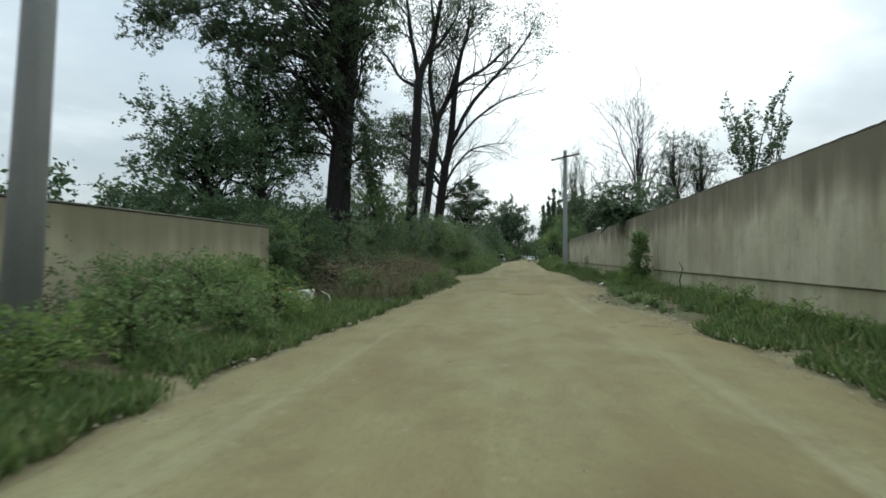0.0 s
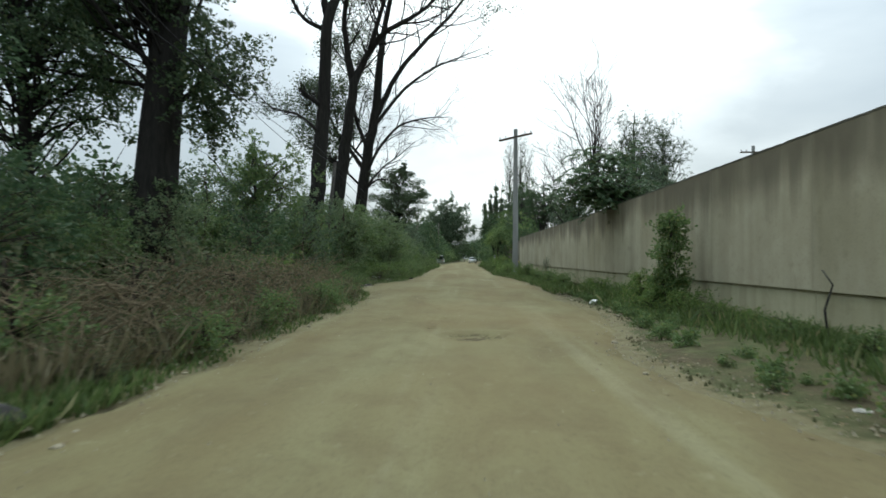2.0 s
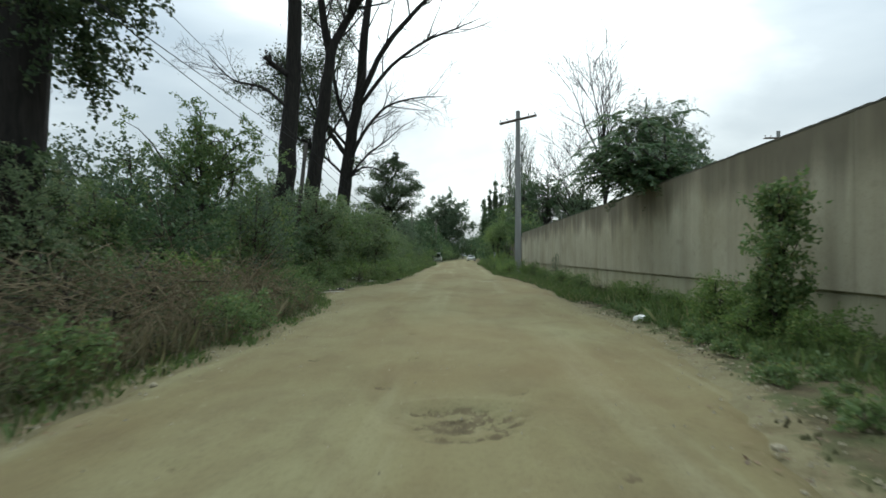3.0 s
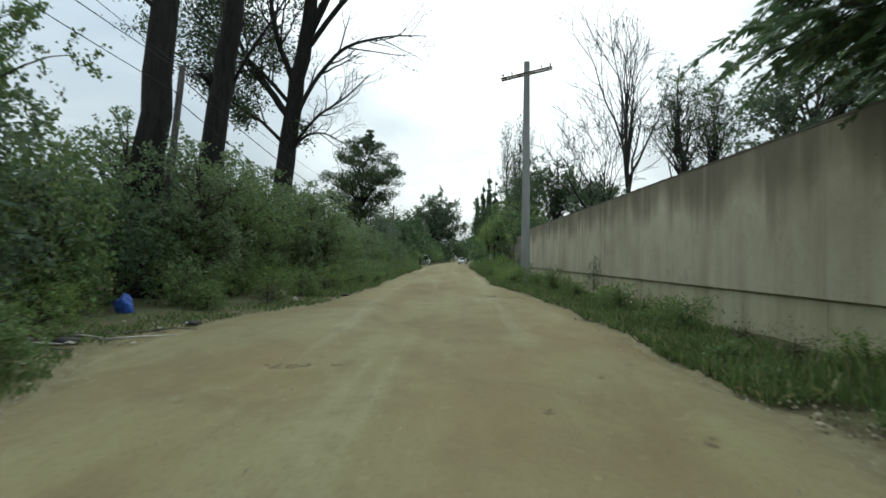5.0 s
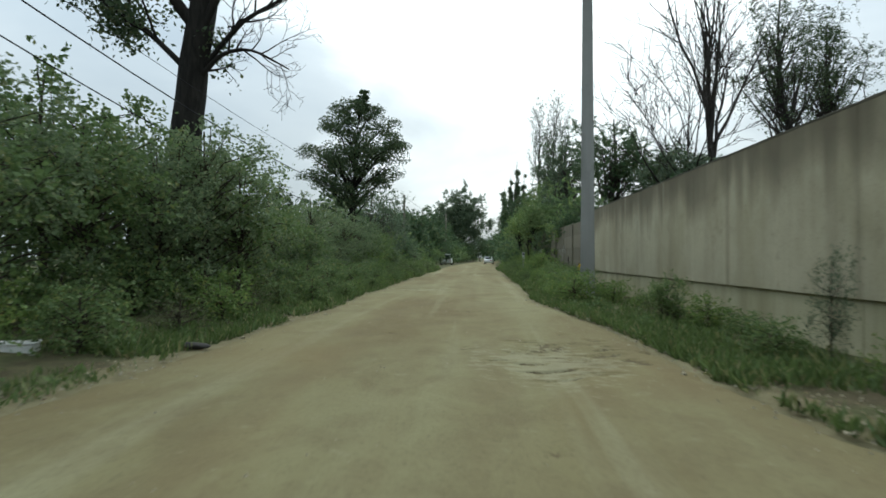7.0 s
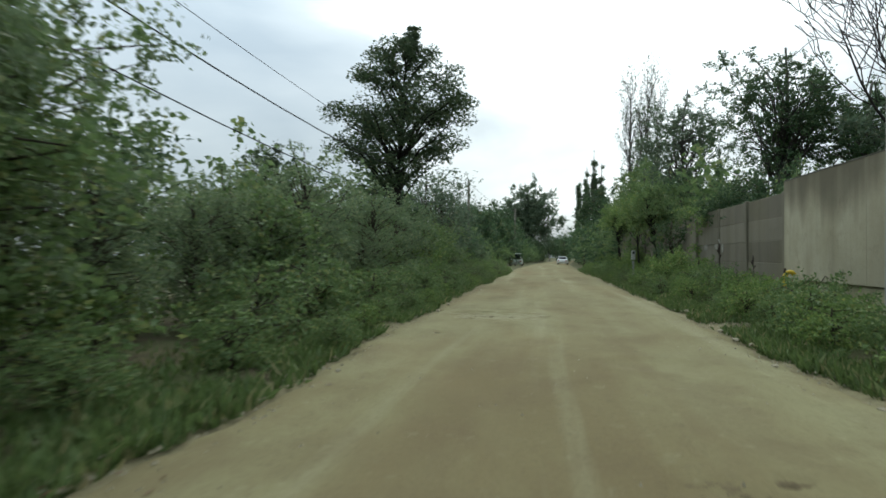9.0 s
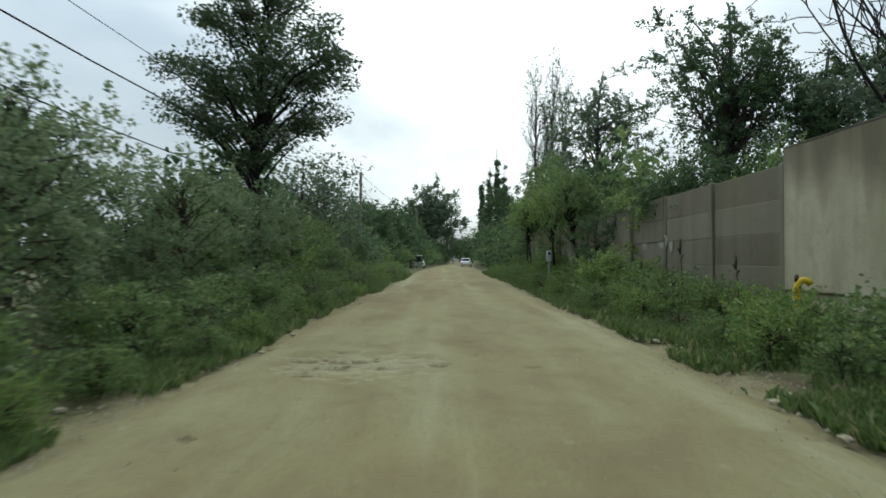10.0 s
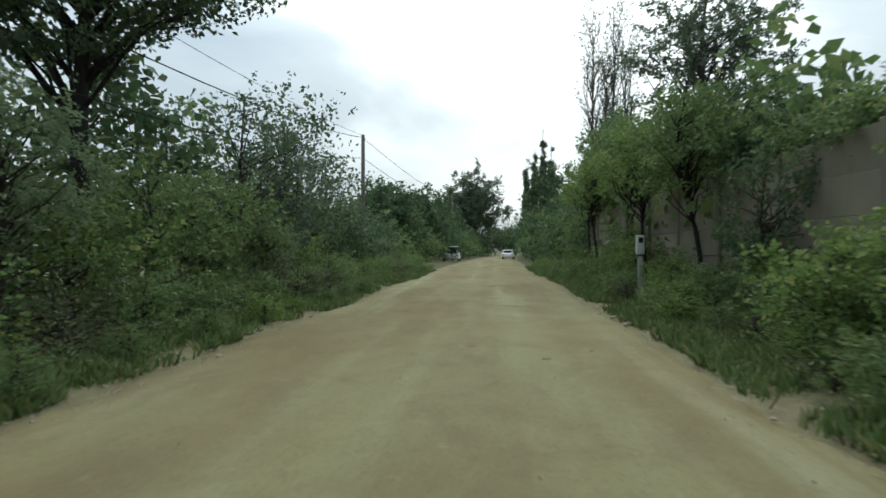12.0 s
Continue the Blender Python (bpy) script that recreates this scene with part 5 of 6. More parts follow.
# bushes in front of the west wall and at its end
for x, yy, kd, s in ((-6.1, 9.6, 9, 0.42), (-6.3, 11.3, 2, 0.6), (-6.55, 13.2, 9, 0.4), (-6.2, 8.6, 0, 0.42), (-5.9, 10.4, 4, 0.95), (-6.2, 12.1, 2, 0.5), (-7.0, 14.9, 2, 0.6), (-7.2, 16.4, 1, 0.55), (-6.5, 7.2, 5, 1.0), (-8.9, 17.4, 1, 0.8),
                     (-10.4, 16.8, 1, 0.9), (-5.2, 20.4, 5, 1.25), (-5.6, 22.0, 5, 1.35), (-4.9, 23.8, 5, 1.15), (-5.8, 24.6, 5, 1.4), (-5.0, 26.2, 5, 1.2), (-6.4, 19.2, 5, 1.3), (-5.0, 53.9, 9, 1.15), (-5.4, 52.8, 10, 1.15), (-6.6, 36.2, 3, 0.9), (-7.2, 38.6, 0, 1.1)):
    plant(kd, x, yy, s)
# thicket behind the end of the west wall
for x, yy, s0 in ((-9.4, 19.2, 1.05), (-11.6, 18.6, 1.1), (-13.6, 20.4, 1.2), (-9.8, 22.4, 1.1), (-12.2, 23.4, 1.25), (-15.2, 22.0, 1.1)):
    plant(1, x, yy, s0)
# east side: weeds along the wall
y = 3.0
while y < 64:
    plant(random.choice((4, 8, 8, 5)), 5.0 + random.uniform(-0.3, 0.15), y, random.uniform(0.32, 0.52))
    y += random.uniform(1.0, 1.9)
for i in range(26):
    y = random.uniform(10, 58)
    plant(random.choice((4, 5, 5, 8)), road_edges(y)[1] + random.uniform(0.25, 1.1), y, random.uniform(0.12, 0.26))
leafy_tree("wall_shrub", 4.85, 24.75, "upright green shrub growing against the concrete wall", "bush", 0.03, 2.2, (1.25, 0.52, 0.66, 1.2),
           50, 84, 0.22, 0.075, M["leaf_mid"], M["twig"], 58, fork=0.1, hollow=0.3, bare=3,
           more=((0.0, 0.0, 0.55, 0.45, 0.45, 20), (0.05, 0.1, 2.1, 0.2, 0.35, 8)))
for x, yy, q in ((4.75, 23.7, 0.42), (4.5, 24.9, 0.45), (4.7, 26.3, 0.5), (4.9, 22.5, 0.35)):
    plant(8, x, yy, q, q * 1.1)
plant(2, 4.75, 26.6, 0.35, 0.42)
plant(0, 4.7, 51.0, 0.30, 0.30)
plant(3, 5.25, 46.6, 0.16, 0.34)
for x, yy, kd, q in ((5.0, 66.9, 4, 0.72), (4.85, 68.3, 4, 0.75), (5.0, 69.5, 4, 0.8), (4.7, 70.8, 2, 0.46), (4.95, 72.2, 4, 0.85), (4.75, 73.6, 4, 0.7), (4.9, 77.2, 4, 0.8)):
    plant(kd, x, yy, q)
for x, yy, q in ((4.4, 59.6, 0.55), (4.6, 61.1, 0.6), (4.7, 62.6, 0.55), (4.2, 60.4, 0.45), (4.9, 63.6, 0.45)):
    plant(4 if q > 0.5 else 8, x, yy, q)
# east side past the wall
y = 56.0
while y < 112:
    near = road_edges(y)[1]
    plant(random.choice((4, 8, 4, 5)), near + random.uniform(0.55, 1.1), y, random.uniform(0.35, 0.7))
    if y > 60:
        plant(random.choice((4, 8, 2)), near + random.uniform(1.3, 2.1), y + 0.4, random.uniform(0.5, 0.75))
    y += random.uniform(0.9, 1.5)
for i in range(12):
    plant(random.choice((0, 2, 0)), 7.2 + random.uniform(-0.1, 0.4), 67.5 + i * 1.8, 0.72, random.uniform(0.95, 1.25) * (1.35 if i > 6 else 1.0))
for i in range(13):
    plant(random.choice((0, 2, 0, 1)), 6.75 + random.uniform(-0.05, 0.2), 66.8 + i * 2.0, 0.55, random.uniform(0.95, 1.12) * (1.35 if i % 9 and random.random() < 0.3 else 1.0))
plant(1, 5.15, 75.6, 0.62, 0.86)
plant(0, 5.0, 84.6, 0.6, 0.72)
# thicket behind the fence and beside the road after it
for y0, y1, far, step, size, kinds in ((66, 80, 8.6, 2.1, 1.05, (0, 1, 0)), (79, 94, 8.2, 2.1, 1.5, (6, 2, 6)), (94, 114, 6.2, 2.2, 1.25, (6, 7, 0)), (66, 90, 10.4, 3.2, 1.15, (0, 1)), (90, 114, 10.2, 3.4, 1.35, (6, 7, 6))):
    y = y0
    while y < y1:
        plant(random.choice(kinds), far + random.uniform(-0.45, 0.45), y, size * random.uniform(0.85, 1.15))
        y += step * random.uniform(0.85, 1.15)
# farther on both sides follow the bend
y = 115.0
while y < 240:
    b = bend(y)
    for off, size in ((-6.4, 1.3), (-10.8, 1.7), (6.3, 1.55), (11.0, 2.1)):
        plant(random.choice((6, 7, 7)), b + off + random.uniform(-0.8, 0.8), y + random.uniform(-1, 1), size * random.uniform(0.8, 1.2))
    y += random.uniform(5.0, 6.4)
for i in range(26):
    plant(random.choice((6, 7)), bend(226) - 24 + i * 2.1, 226 + 10 * (i % 2) + random.uniform(-3, 3), random.uniform(1.6, 2.4))


# ---- grass on the verges ----
def grass_strip(name, spots, h, label, mat="grass"):
    rng = np.random.default_rng(len(spots))
    c = np.array(spots)
    n = len(c)
    a = rng.uniform(0, 2 * math.pi, n)
    hh = h * rng.uniform(0.4, 1.2, n)
    side = np.stack([np.cos(a), np.sin(a), np.zeros(n)], 1) * (0.006 + 0.012 * rng.random((n, 1)))
    tip = rng.normal(size=(n, 3)) * 0.35
    tip[:, 2] = 1
    tip = tip * hh[:, None]
    q = np.stack([c - side, c + side, c + tip * 0.62 + side * 0.8, c + tip + rng.normal(size=(n, 3)) * 0.03], 1)
    g = new(name, quads_of(name, q, M[mat]))
    tagged(g, label, "grass", kind="stuff")


rng0 = np.random.default_rng(77)


def verge_spots(count, y0, y1, side, spread, clump=1.1):
    out = []
    while len(out) < count:
        y = rng0.uniform(y0, y1)
        l, r = road_edges(y)
        d = abs(rng0.normal()) * spread - 0.12
        x = l - d if side < 0 else r + d
        if side > 0 and (x > 5.6 and y < 65 or (12 < y < 33 and x < 4.15 + 0.3 * noise.noise(Vector((0, y * 0.6, 4))))):
            continue
        if noise.noise(Vector((x * clump, y * clump * 0.7, 9))) + 0.35 * rng0.random() > -0.02:
            out.append((x, y, -0.03 + 0.05 * min(1, max(0, d))))
    return out


grass_strip("verge_grass", verge_spots(40000, 2, 66, 1, 0.9), 0.17, "green grass along the foot of the concrete wall")
grass_strip("verge_grass", verge_spots(26000, 66, 112, 1, 0.8), 0.18, "green grass between road and fence")
grass_strip("verge_grass", verge_spots(20000, 3, 17, -1, 1.5), 0.2, "green grass and weeds in front of the wall")
grass_strip("verge_grass", verge_spots(14000, 17, 105, -1, 0.8), 0.11, "sparse grass under the roadside bushes")


grass_strip("verge_grass", verge_spots(40000, 46, 104, -1, 0.95), 0.17, "green grass and weeds under the roadside bushes")


def wall_foot_spots(count, y0, y1):
    out = []
    while len(out) < count:
        y = rng0.uniform(y0, y1)
        x = 5.5 - abs(rng0.normal()) * 0.55
        if x > 4.0 and noise.noise(Vector((x * 1.3, y * 0.8, 2))) + 0.5 * rng0.random() > 0.0:
            out.append((x, y, 0.02))
    return out


grass_strip("verge_grass", wall_foot_spots(16000, 8, 34), 0.30, "tall green grass against the foot of the wall")


dry = []
while len(dry) < 2800:
    y = rng0.uniform(15.8, 33)
    x = road_edges(y)[0] - 0.25 - abs(rng0.normal()) * 1.1
    if noise.noise(Vector((x * 1.2, y * 0.9, 6))) + 0.3 * rng0.random() > 0.12:
        dry.append((x, y, 0.0))
grass_strip("dry_grass", dry, 0.5, "tall dry yellow-brown grass stalks on the verge", "straw")

# ---- small things ----
def lumpy(name, x, y, size, mat, seed, label, category, z=0.0, rz=0.0, cuts=2, rough=0.28):
    """An irregular lump such as a stone, a sack or rubble."""
    bm = bmesh.new()
    bmesh.ops.create_icosphere(bm, subdivisions=cuts, radius=0.5)
    for v in bm.verts:
        f = 1 + rough * noise.noise(v.co * 2.3 + Vector((seed * 1.7, seed, 0))) + 0.5 * rough * noise.noise(v.co * 6 + Vector((seed, 0, 3)))
        v.co = Vector((v.co.x * size[0] * f, v.co.y * size[1] * f, max(-0.45, v.co.z) * size[2] * f))
    me = bpy.data.meshes.new(name)
    bm.to_mesh(me)
    bm.free()
    me.materials.append(mat)
    ob = new(name, me)
    ob.matrix_basis = pose(x, y, z + size[2] * 0.36, 0, 0, rz)
    return tagged(ob, label, category)


# broken concrete block, branches and rubbish beside the end of the west wall
blk = thing("rubble_block", -5.7, 15.1, 0, "broken pale concrete block lying in the grass", "rubble", rz=12)
bm = box_bm((-0.36, -0.2, 0), (0.36, 0.2, 0.40), 0.03, 0.9)
bmesh.ops.subdivide_edges(bm, edges=bm.edges[:], cuts=3, use_grid_fill=True)
for v in bm.verts:
    v.co += Vector((0.07, 0.07, 0.09)) * noise.noise(v.co * 4.0) + Vector((0.03, 0.03, 0.04)) * noise.noise(v.co * 13.0)
part("block", (bm, M["rubble"]), blk)
for i, (dx, dy, sx) in enumerate(((0.25, -0.35, 0.22), (-0.45, -0.3, 0.3), (0.5, -0.1, 0.16))):
    o = lumpy("chunk", 0, 0, (sx, sx * 0.8, sx * 0.6), M["rubble"], 3 + i, "", "", 0)
    o.parent, o.matrix_basis = blk, pose(dx, dy, sx * 0.2)


def stick(points, r, mat, label, name="fallen_branch"):
    o = new(name, tubes(name, [(points, np.linspace(r, r * 0.5, len(points)))], mat, 6))
    return tagged(o, label, "branch", "fallen branches")


stick([(-6.0, 14.6, 0.05), (-5.3, 14.55, 0.07), (-4.7, 14.7, 0.10), (-4.3, 14.6, 0.04)], 0.022, M["rubble"], "pale stripped branch lying on the grass")
stick([(-5.15, 15.2, 0.38), (-4.9, 15.0, 0.3), (-4.7, 14.75, 0.08)], 0.018, M["rubble"], "pale stripped branch leaning on the rubble")
for i, (x, y) in enumerate(((-5.6, 17.2), (-6.0, 18.0), (-5.0, 18.6), (-5.8, 20.5), (-4.9, 23.2), (-5.3, 24.8))):
    a = 0.5 + i * 1.1
    stick([(x, y, 0.02), (x + 0.5 * math.cos(a), y + 0.5 * math.sin(a), 0.25), (x + 1.0 * math.cos(a), y + 0.9 * math.sin(a), 0.1 + 0.1 * (i % 3))],
          0.02, M["timber"], "dry grey branch lying among weeds")
lumpy("scrap_tyre_piece", -3.42, 15.3, (0.42, 0.26, 0.24), M["dark"], 5, "dark scrap lump at the edge of the road", "scrap")
lumpy("yellow_bag", -7.6, 18.9, (0.3, 0.25, 0.3), M["yellow"], 6, "small yellow plastic bag under the bushes", "bag", 0.1)
lumpy("blue_bag", -6.21, 39.87, (0.36, 0.32, 0.56), M["blue"], 7, "crumpled blue plastic bag standing under the bushes", "bag", 0.0, 0, 3, 0.5)
lumpy("white_bag", -3.95, 44.9, (0.22, 0.16, 0.13), M["rubble"], 8, "small white rubbish bag by the roadside", "bag", 0.0, 0, 3, 0.45)
box = thing("foam_box", -4.9, 46.5, 0.0, "flattened white foam box in the weeds", "box", rz=20)
part("tray", (box_bm((-0.25, -0.14, 0.02), (0.25, 0.14, 0.16), 0.015), M["white"]), box)
part("lid", (box_bm((-0.27, -0.15, 0.163), (0.27, 0.15, 0.20), 0.012), M["white"]), box)
lumpy("dark_rag", -2.98, 47.4, (0.5, 0.2, 0.10), M["dark"], 9, "flat dark rag lying at the road edge", "rag")
lumpy("white_litter", 3.4, 16.1, (0.16, 0.1, 0.05), M["rubble"], 10, "scrap of white litter at the verge", "litter")
lumpy("white_litter", 3.85, 28.0, (0.26, 0.2, 0.16), M["white"], 11, "pale lump of litter beside the grass", "litter")
stick([(-4.6, 36.3, 0.04), (-4.1, 36.5, 0.06), (-3.7, 36.8, 0.05)], 0.018, M["rubble"], "pale stick among roadside litter")
for i, (x, y, a) in enumerate(((-5.5, 35.6, 0.3), (-5.1, 35.2, 0.1), (-4.7, 36.9, 0.5), (-5.4, 36.6, -0.2), (-4.4, 37.4, 0.4), (-5.9, 35.9, 0.2))):
    stick([(x, y, 0.03), (x + 0.35 * math.cos(a), y + 0.35 * math.sin(a), 0.07), (x + 0.75 * math.cos(a), y + 0.6 * math.sin(a), 0.04)], 0.016 + 0.006 * (i % 2),
          M["timber"] if i % 3 else M["rubble"], "dry pale stick among roadside litter")
lumpy("dark_rag", -5.0, 36.1, (0.4, 0.3, 0.12), M["dark"], 14, "crumpled dark rag among roadside litter", "rag")
lumpy("dark_rag", -4.2, 38.6, (0.3, 0.2, 0.10), M["dark"], 15, "crumpled dark rag among roadside litter", "rag")
stick([(5.05, 19.2, 0.0), (5.0, 19.25, 0.6), (5.08, 19.2, 0.95), (5.0, 19.3, 1.15)], 0.02, M["dark"], "dry dark weed stalk standing by the wall", "dry_stalk")

for x, y, w, ln in ((-5.5, 21.6, 2.2, 1.3), (-6.2, 22.6, 0.9, 1.5), (-5.0, 24.4, 2.7, 1.1), (-5.8, 25.8, 0.4, 1.4), (-4.7, 20.6, 1.8, 1.0), (-6.4, 27.4, 2.4, 1.5), (-5.2, 28.6, 0.7, 1.2)):
    stick([(x, y, 0.1), (x + 0.30 * ln * math.cos(w), y + 0.3 * ln * math.sin(w), 0.42 * ln), (x + 0.42 * ln * math.cos(w), y + 0.4 * ln * math.sin(w), 0.66 * ln),
           (x + 0.62 * ln * math.cos(w), y + 0.55 * ln * math.sin(w), 0.95 * ln)], 0.026, M["timber"], "pale dead branch sticking out of the brush")


def scraps():
    """Small pale scraps of rubbish lying about on the verge."""
    rg = random.Random(44)
    kinds = [lumpy("litter_scrap", 0, 0, (0.2, 0.13, 0.05), M[m], 60 + i, lab, "litter", 0, 0, 1, 0.5)
             for i, (m, lab) in enumerate((("rubble", "pale scrap of plastic rubbish on the verge"), ("plaster", "grey-white scrap of rubble on the verge"), ("timber", "flat brown scrap of board on the verge")))]
    for i in range(42):
        if i < 26:
            x, y = rg.uniform(-6.3, -3.9), rg.uniform(34.0, 39.4)
        elif i < 36:
            x, y = rg.uniform(-6.0, -3.6), rg.uniform(44.0, 48.5)
        else:
            x, y = rg.uniform(-4.6, -3.5), rg.uniform(60, 75)
        q = rg.uniform(0.35, 1.1)
        m = pose(x, y, 0.04 + 0.02 * q, 0, 0, rg.uniform(0, 360))
        o = kinds[i % 3]
        if i > 2:
            o = copy_thing(o, m)
        o.matrix_basis = m @ Matrix.Diagonal((q, q, q, 1))
        tagged(o, group="scraps of litter")


scraps()

# pale marker stake at the west edge
mk = thing("marker_stake", -4.35, 71.0, 0, "short weathered pale wooden stake leaning beside the road", "stake")
mk.rotation_euler = (radians(3), radians(-6), radians(20))
part("stake", (box_bm((-0.035, -0.02, -0.15), (0.035, 0.02, 0.62), 0.006, 0.85), M["plaster"]), mk)
part("cap", (box_bm((-0.034, -0.021, 0.623), (0.034, 0.021, 0.70), 0.006), M["white"]), mk, "white painted tip")


def brush_pile():
    """A tangle of dry stalks and cut twigs heaped along the verge."""
    rg = np.random.default_rng(23)
    lines = []
    while len(lines) < 2300:
        y = rg.uniform(16.6, 31.5)
        x = road_edges(y)[0] - 0.35 - abs(rg.normal()) * 1.35
        top = min(1.35, 0.25 + 0.75 * (road_edges(y)[0] - x)) * (0.75 + 0.45 * noise.noise(Vector((x * 0.7, y * 0.5, 3))))
        z = rg.uniform(0.0, max(0.15, top))
        w, ln = rg.uniform(0, 2 * math.pi), rg.uniform(0.3, 1.1)
        rise = rg.normal() * 0.35 + 0.15
        d = np.array([math.cos(w), math.sin(w), rise]) * ln
        p = np.array([x, y, z])
        m = p + d * 0.5 + np.array([0, 0, 0.16 * ln]) + rg.normal(size=3) * 0.05
        e = p + d + rg.normal(size=3) * 0.08
        if min(e[2], m[2]) < 0.0 or max(m[0], e[0]) > road_edges(e[1])[0] + 0.05:
            continue
        r = rg.uniform(0.004, 0.012)
        lines.append(([p, m, e], (r, r * 0.8, r * 0.4), 3))
    b = new("brush_pile", tubes("brush_pile", lines, M["brush"]))
    tagged(b, "tangled heap of dry brown stalks and twigs on the verge", "brush", kind="stuff")


M["brush"] = bark_material("dry_brush", (0.150, 0.118, 0.070, 1), (0.330, 0.268, 0.168, 1), 4.0)
brush_pile()


def leaf_litter():
    """Fallen brown leaves along the road edges."""
    rg = np.random.default_rng(29)
    pts = []
    while len(pts) < 6000:
        y = rg.uniform(6, 98)
        l, r = road_edges(y)
        x = r + 0.15 + rg.normal() * 0.30 if rg.random() < 0.62 else l - 0.15 + rg.normal() * 0.35
        if noise.noise(Vector((x * 0.8, y * 0.5, 11))) + 0.4 * rg.random() > 0.05:
            pts.append((x, y, max(road_z(x, y), 0.0) + 0.03))
    c = np.array(pts)
    n = len(c)
    w, q = rg.uniform(0, 2 * math.pi, n), rg.uniform(0.012, 0.03, n)[:, None]
    u = np.stack([np.cos(w), np.sin(w), rg.normal(size=n) * 0.18], 1) * q
    v = np.stack([-np.sin(w), np.cos(w), rg.normal(size=n) * 0.18], 1) * q * 0.6
    g = new("leaf_litter", quads_of("leaf_litter", np.stack([c - u, c + v, c + u, c - v], 1), M["litter"]))
    tagged(g, "fallen brown leaves scattered along the road edge", "leaf litter", kind="stuff")


M["litter"] = leaf_material("fallen_leaf", (0.080, 0.050, 0.026), (0.190, 0.125, 0.062), (0.26, 0.20, 0.09), 0.15)
leaf_litter()

# stones along both edges
rs = random.Random(31)
proto = [lumpy("stone", 0, 0, (0.16, 0.13, 0.09), M["stone"], 20 + i, "pale stone lying at the edge of the road", "stone", 0, 0, 1, 0.4) for i in range(3)]
for i in range(150):
    y = rs.uniform(4, 84)
    l, r = road_edges(y)
    x = (l + rs.gauss(0, 0.28)) if rs.random() < 0.5 else (r + rs.gauss(0.05, 0.3))
    q = rs.uniform(0.25, 0.85)
    m = pose(x, y, road_z(x, y) + 0.03 * q, 0, 0, rs.uniform(0, 360))
    o = proto[i % 3]
    if i > 2:
        o = copy_thing(o, m)
    o.matrix_basis = m @ Matrix.Diagonal((q, q, q, 1))
    tagged(o, group="stones at the road edge")


def gravel():
    """Fine loose stones on the road surface."""
    rg = np.random.default_rng(8)
    V, F = [], []
    for _ in range(7000):
        y = rg.uniform(3, 88)
        l, r = road_edges(y)
        x = rg.uniform(l, r) if rg.random() < 0.1 else (l + rg.normal() * 0.45 if rg.random() < 0.4 else r + rg.normal() * 0.5 + 0.2)
        s = rg.uniform(0.008, 0.024)
        z = road_z(x, y) + 0.02
        b = len(V)
        w = rg.uniform(0, 6.28)
        for j in range(4):
            V.append((x + s * math.cos(w + j * 1.57) * rg.uniform(0.7, 1.3), y + s * math.sin(w + j * 1.57) * rg.uniform(0.7, 1.3), z - 0.01))
        V.append((x, y, z + s * 0.8))
        F += [(b + j, b + (j + 1) % 4, b + 4) for j in range(4)]
    g = new("gravel", mesh_of("gravel", V, F, M["stone"]))
    tagged(g, "loose gravel scattered over the dirt road", "gravel", kind="stuff")


gravel()


def soil_clods():
    """Crumbs of dark soil and dry leaves on the bare verge."""
    rg = np.random.default_rng(19)
    V, F = [], []
    for _ in range(1400):
        y = rg.uniform(7, 36)
        x = road_edges(y)[1] + 0.05 + abs(rg.normal()) * 0.8
        if x > 5.4:
            continue
        s0 = rg.uniform(0.010, 0.034)
        w = rg.uniform(0, 6.28)
        b = len(V)
        for j in range(5):
            q = s0 * rg.uniform(0.6, 1.3)
            V.append((x + q * math.cos(w + j * 1.257), y + q * math.sin(w + j * 1.257), -0.04))
        V.append((x, y, 0.0 + s0 * 0.5))
        F += [(b + j, b + (j + 1) % 5, b + 5) for j in range(5)]
    g = new("soil_clods", mesh_of("soil_clods", V, F, M["ground"]))
    tagged(g, "dark crumbs of soil scattered over the bare verge", "soil", kind="stuff")


soil_clods()

# yellow gas pipe at the end of the wall
gp = thing("gas_pipe", 5.3, 64.45, 0, "bright yellow gas riser pipe bent over beside the wall", "pipe")
arc = [(0, 0, -0.1), (0, 0, 0.5), (0, 0, 0.84)] + [(0.09 - 0.09 * math.cos(a), -0.05 * (1 - math.cos(a)), 0.84 + 0.15 * math.sin(a)) for a in (0.5, 1.0, 1.5, 2.0, 2.6)]
part("riser", tubes("riser", [(arc, [0.052] * len(arc))], M["yellow"], 12), gp)
part("collar", tubes("collar", [([(0, 0, 0.56), (0, 0, 0.63)], (0.07, 0.07))], M["yellow"], 12), gp)
part("valve", tubes("valve", [([(0.0, 0, 0.96), (0.0, 0, 1.07)], (0.034, 0.026))], M["steel"], 8), gp, "small orange-brown valve stub")

# pale scraps of paint and plaster on the fence slabs, a bag caught at its foot
def plaster(y, z, w, h, seed):
    rg = random.Random(seed)
    n, V, F = 22, [], []
    for k_v in (0.0, 0.006):
        for i in range(n):
            t = 2 * math.pi * i / n
            q = 0.75 + 0.25 * rg.random()
            V.append((5.60 - k_v, y + w * q * math.copysign(abs(math.cos(t)) ** 0.6, math.cos(t)), z + h * q * math.copysign(abs(math.sin(t)) ** 0.6, math.sin(t))))
    F = [(i, (i + 1) % n, n + (i + 1) % n, n + i) for i in range(n)] + [tuple(range(n, 2 * n))]
    part("plaster_patch", mesh_of("plaster_patch", V, F, M["plaster"]), bpy.data.objects["panel_fence"], "ragged pale plaster patch")


plaster(72.27, 1.72, 0.22, 0.16, 1)
plaster(70.86, 1.78, 0.34, 0.2, 2)
plaster(70.3, 1.62, 0.12, 0.15, 3)

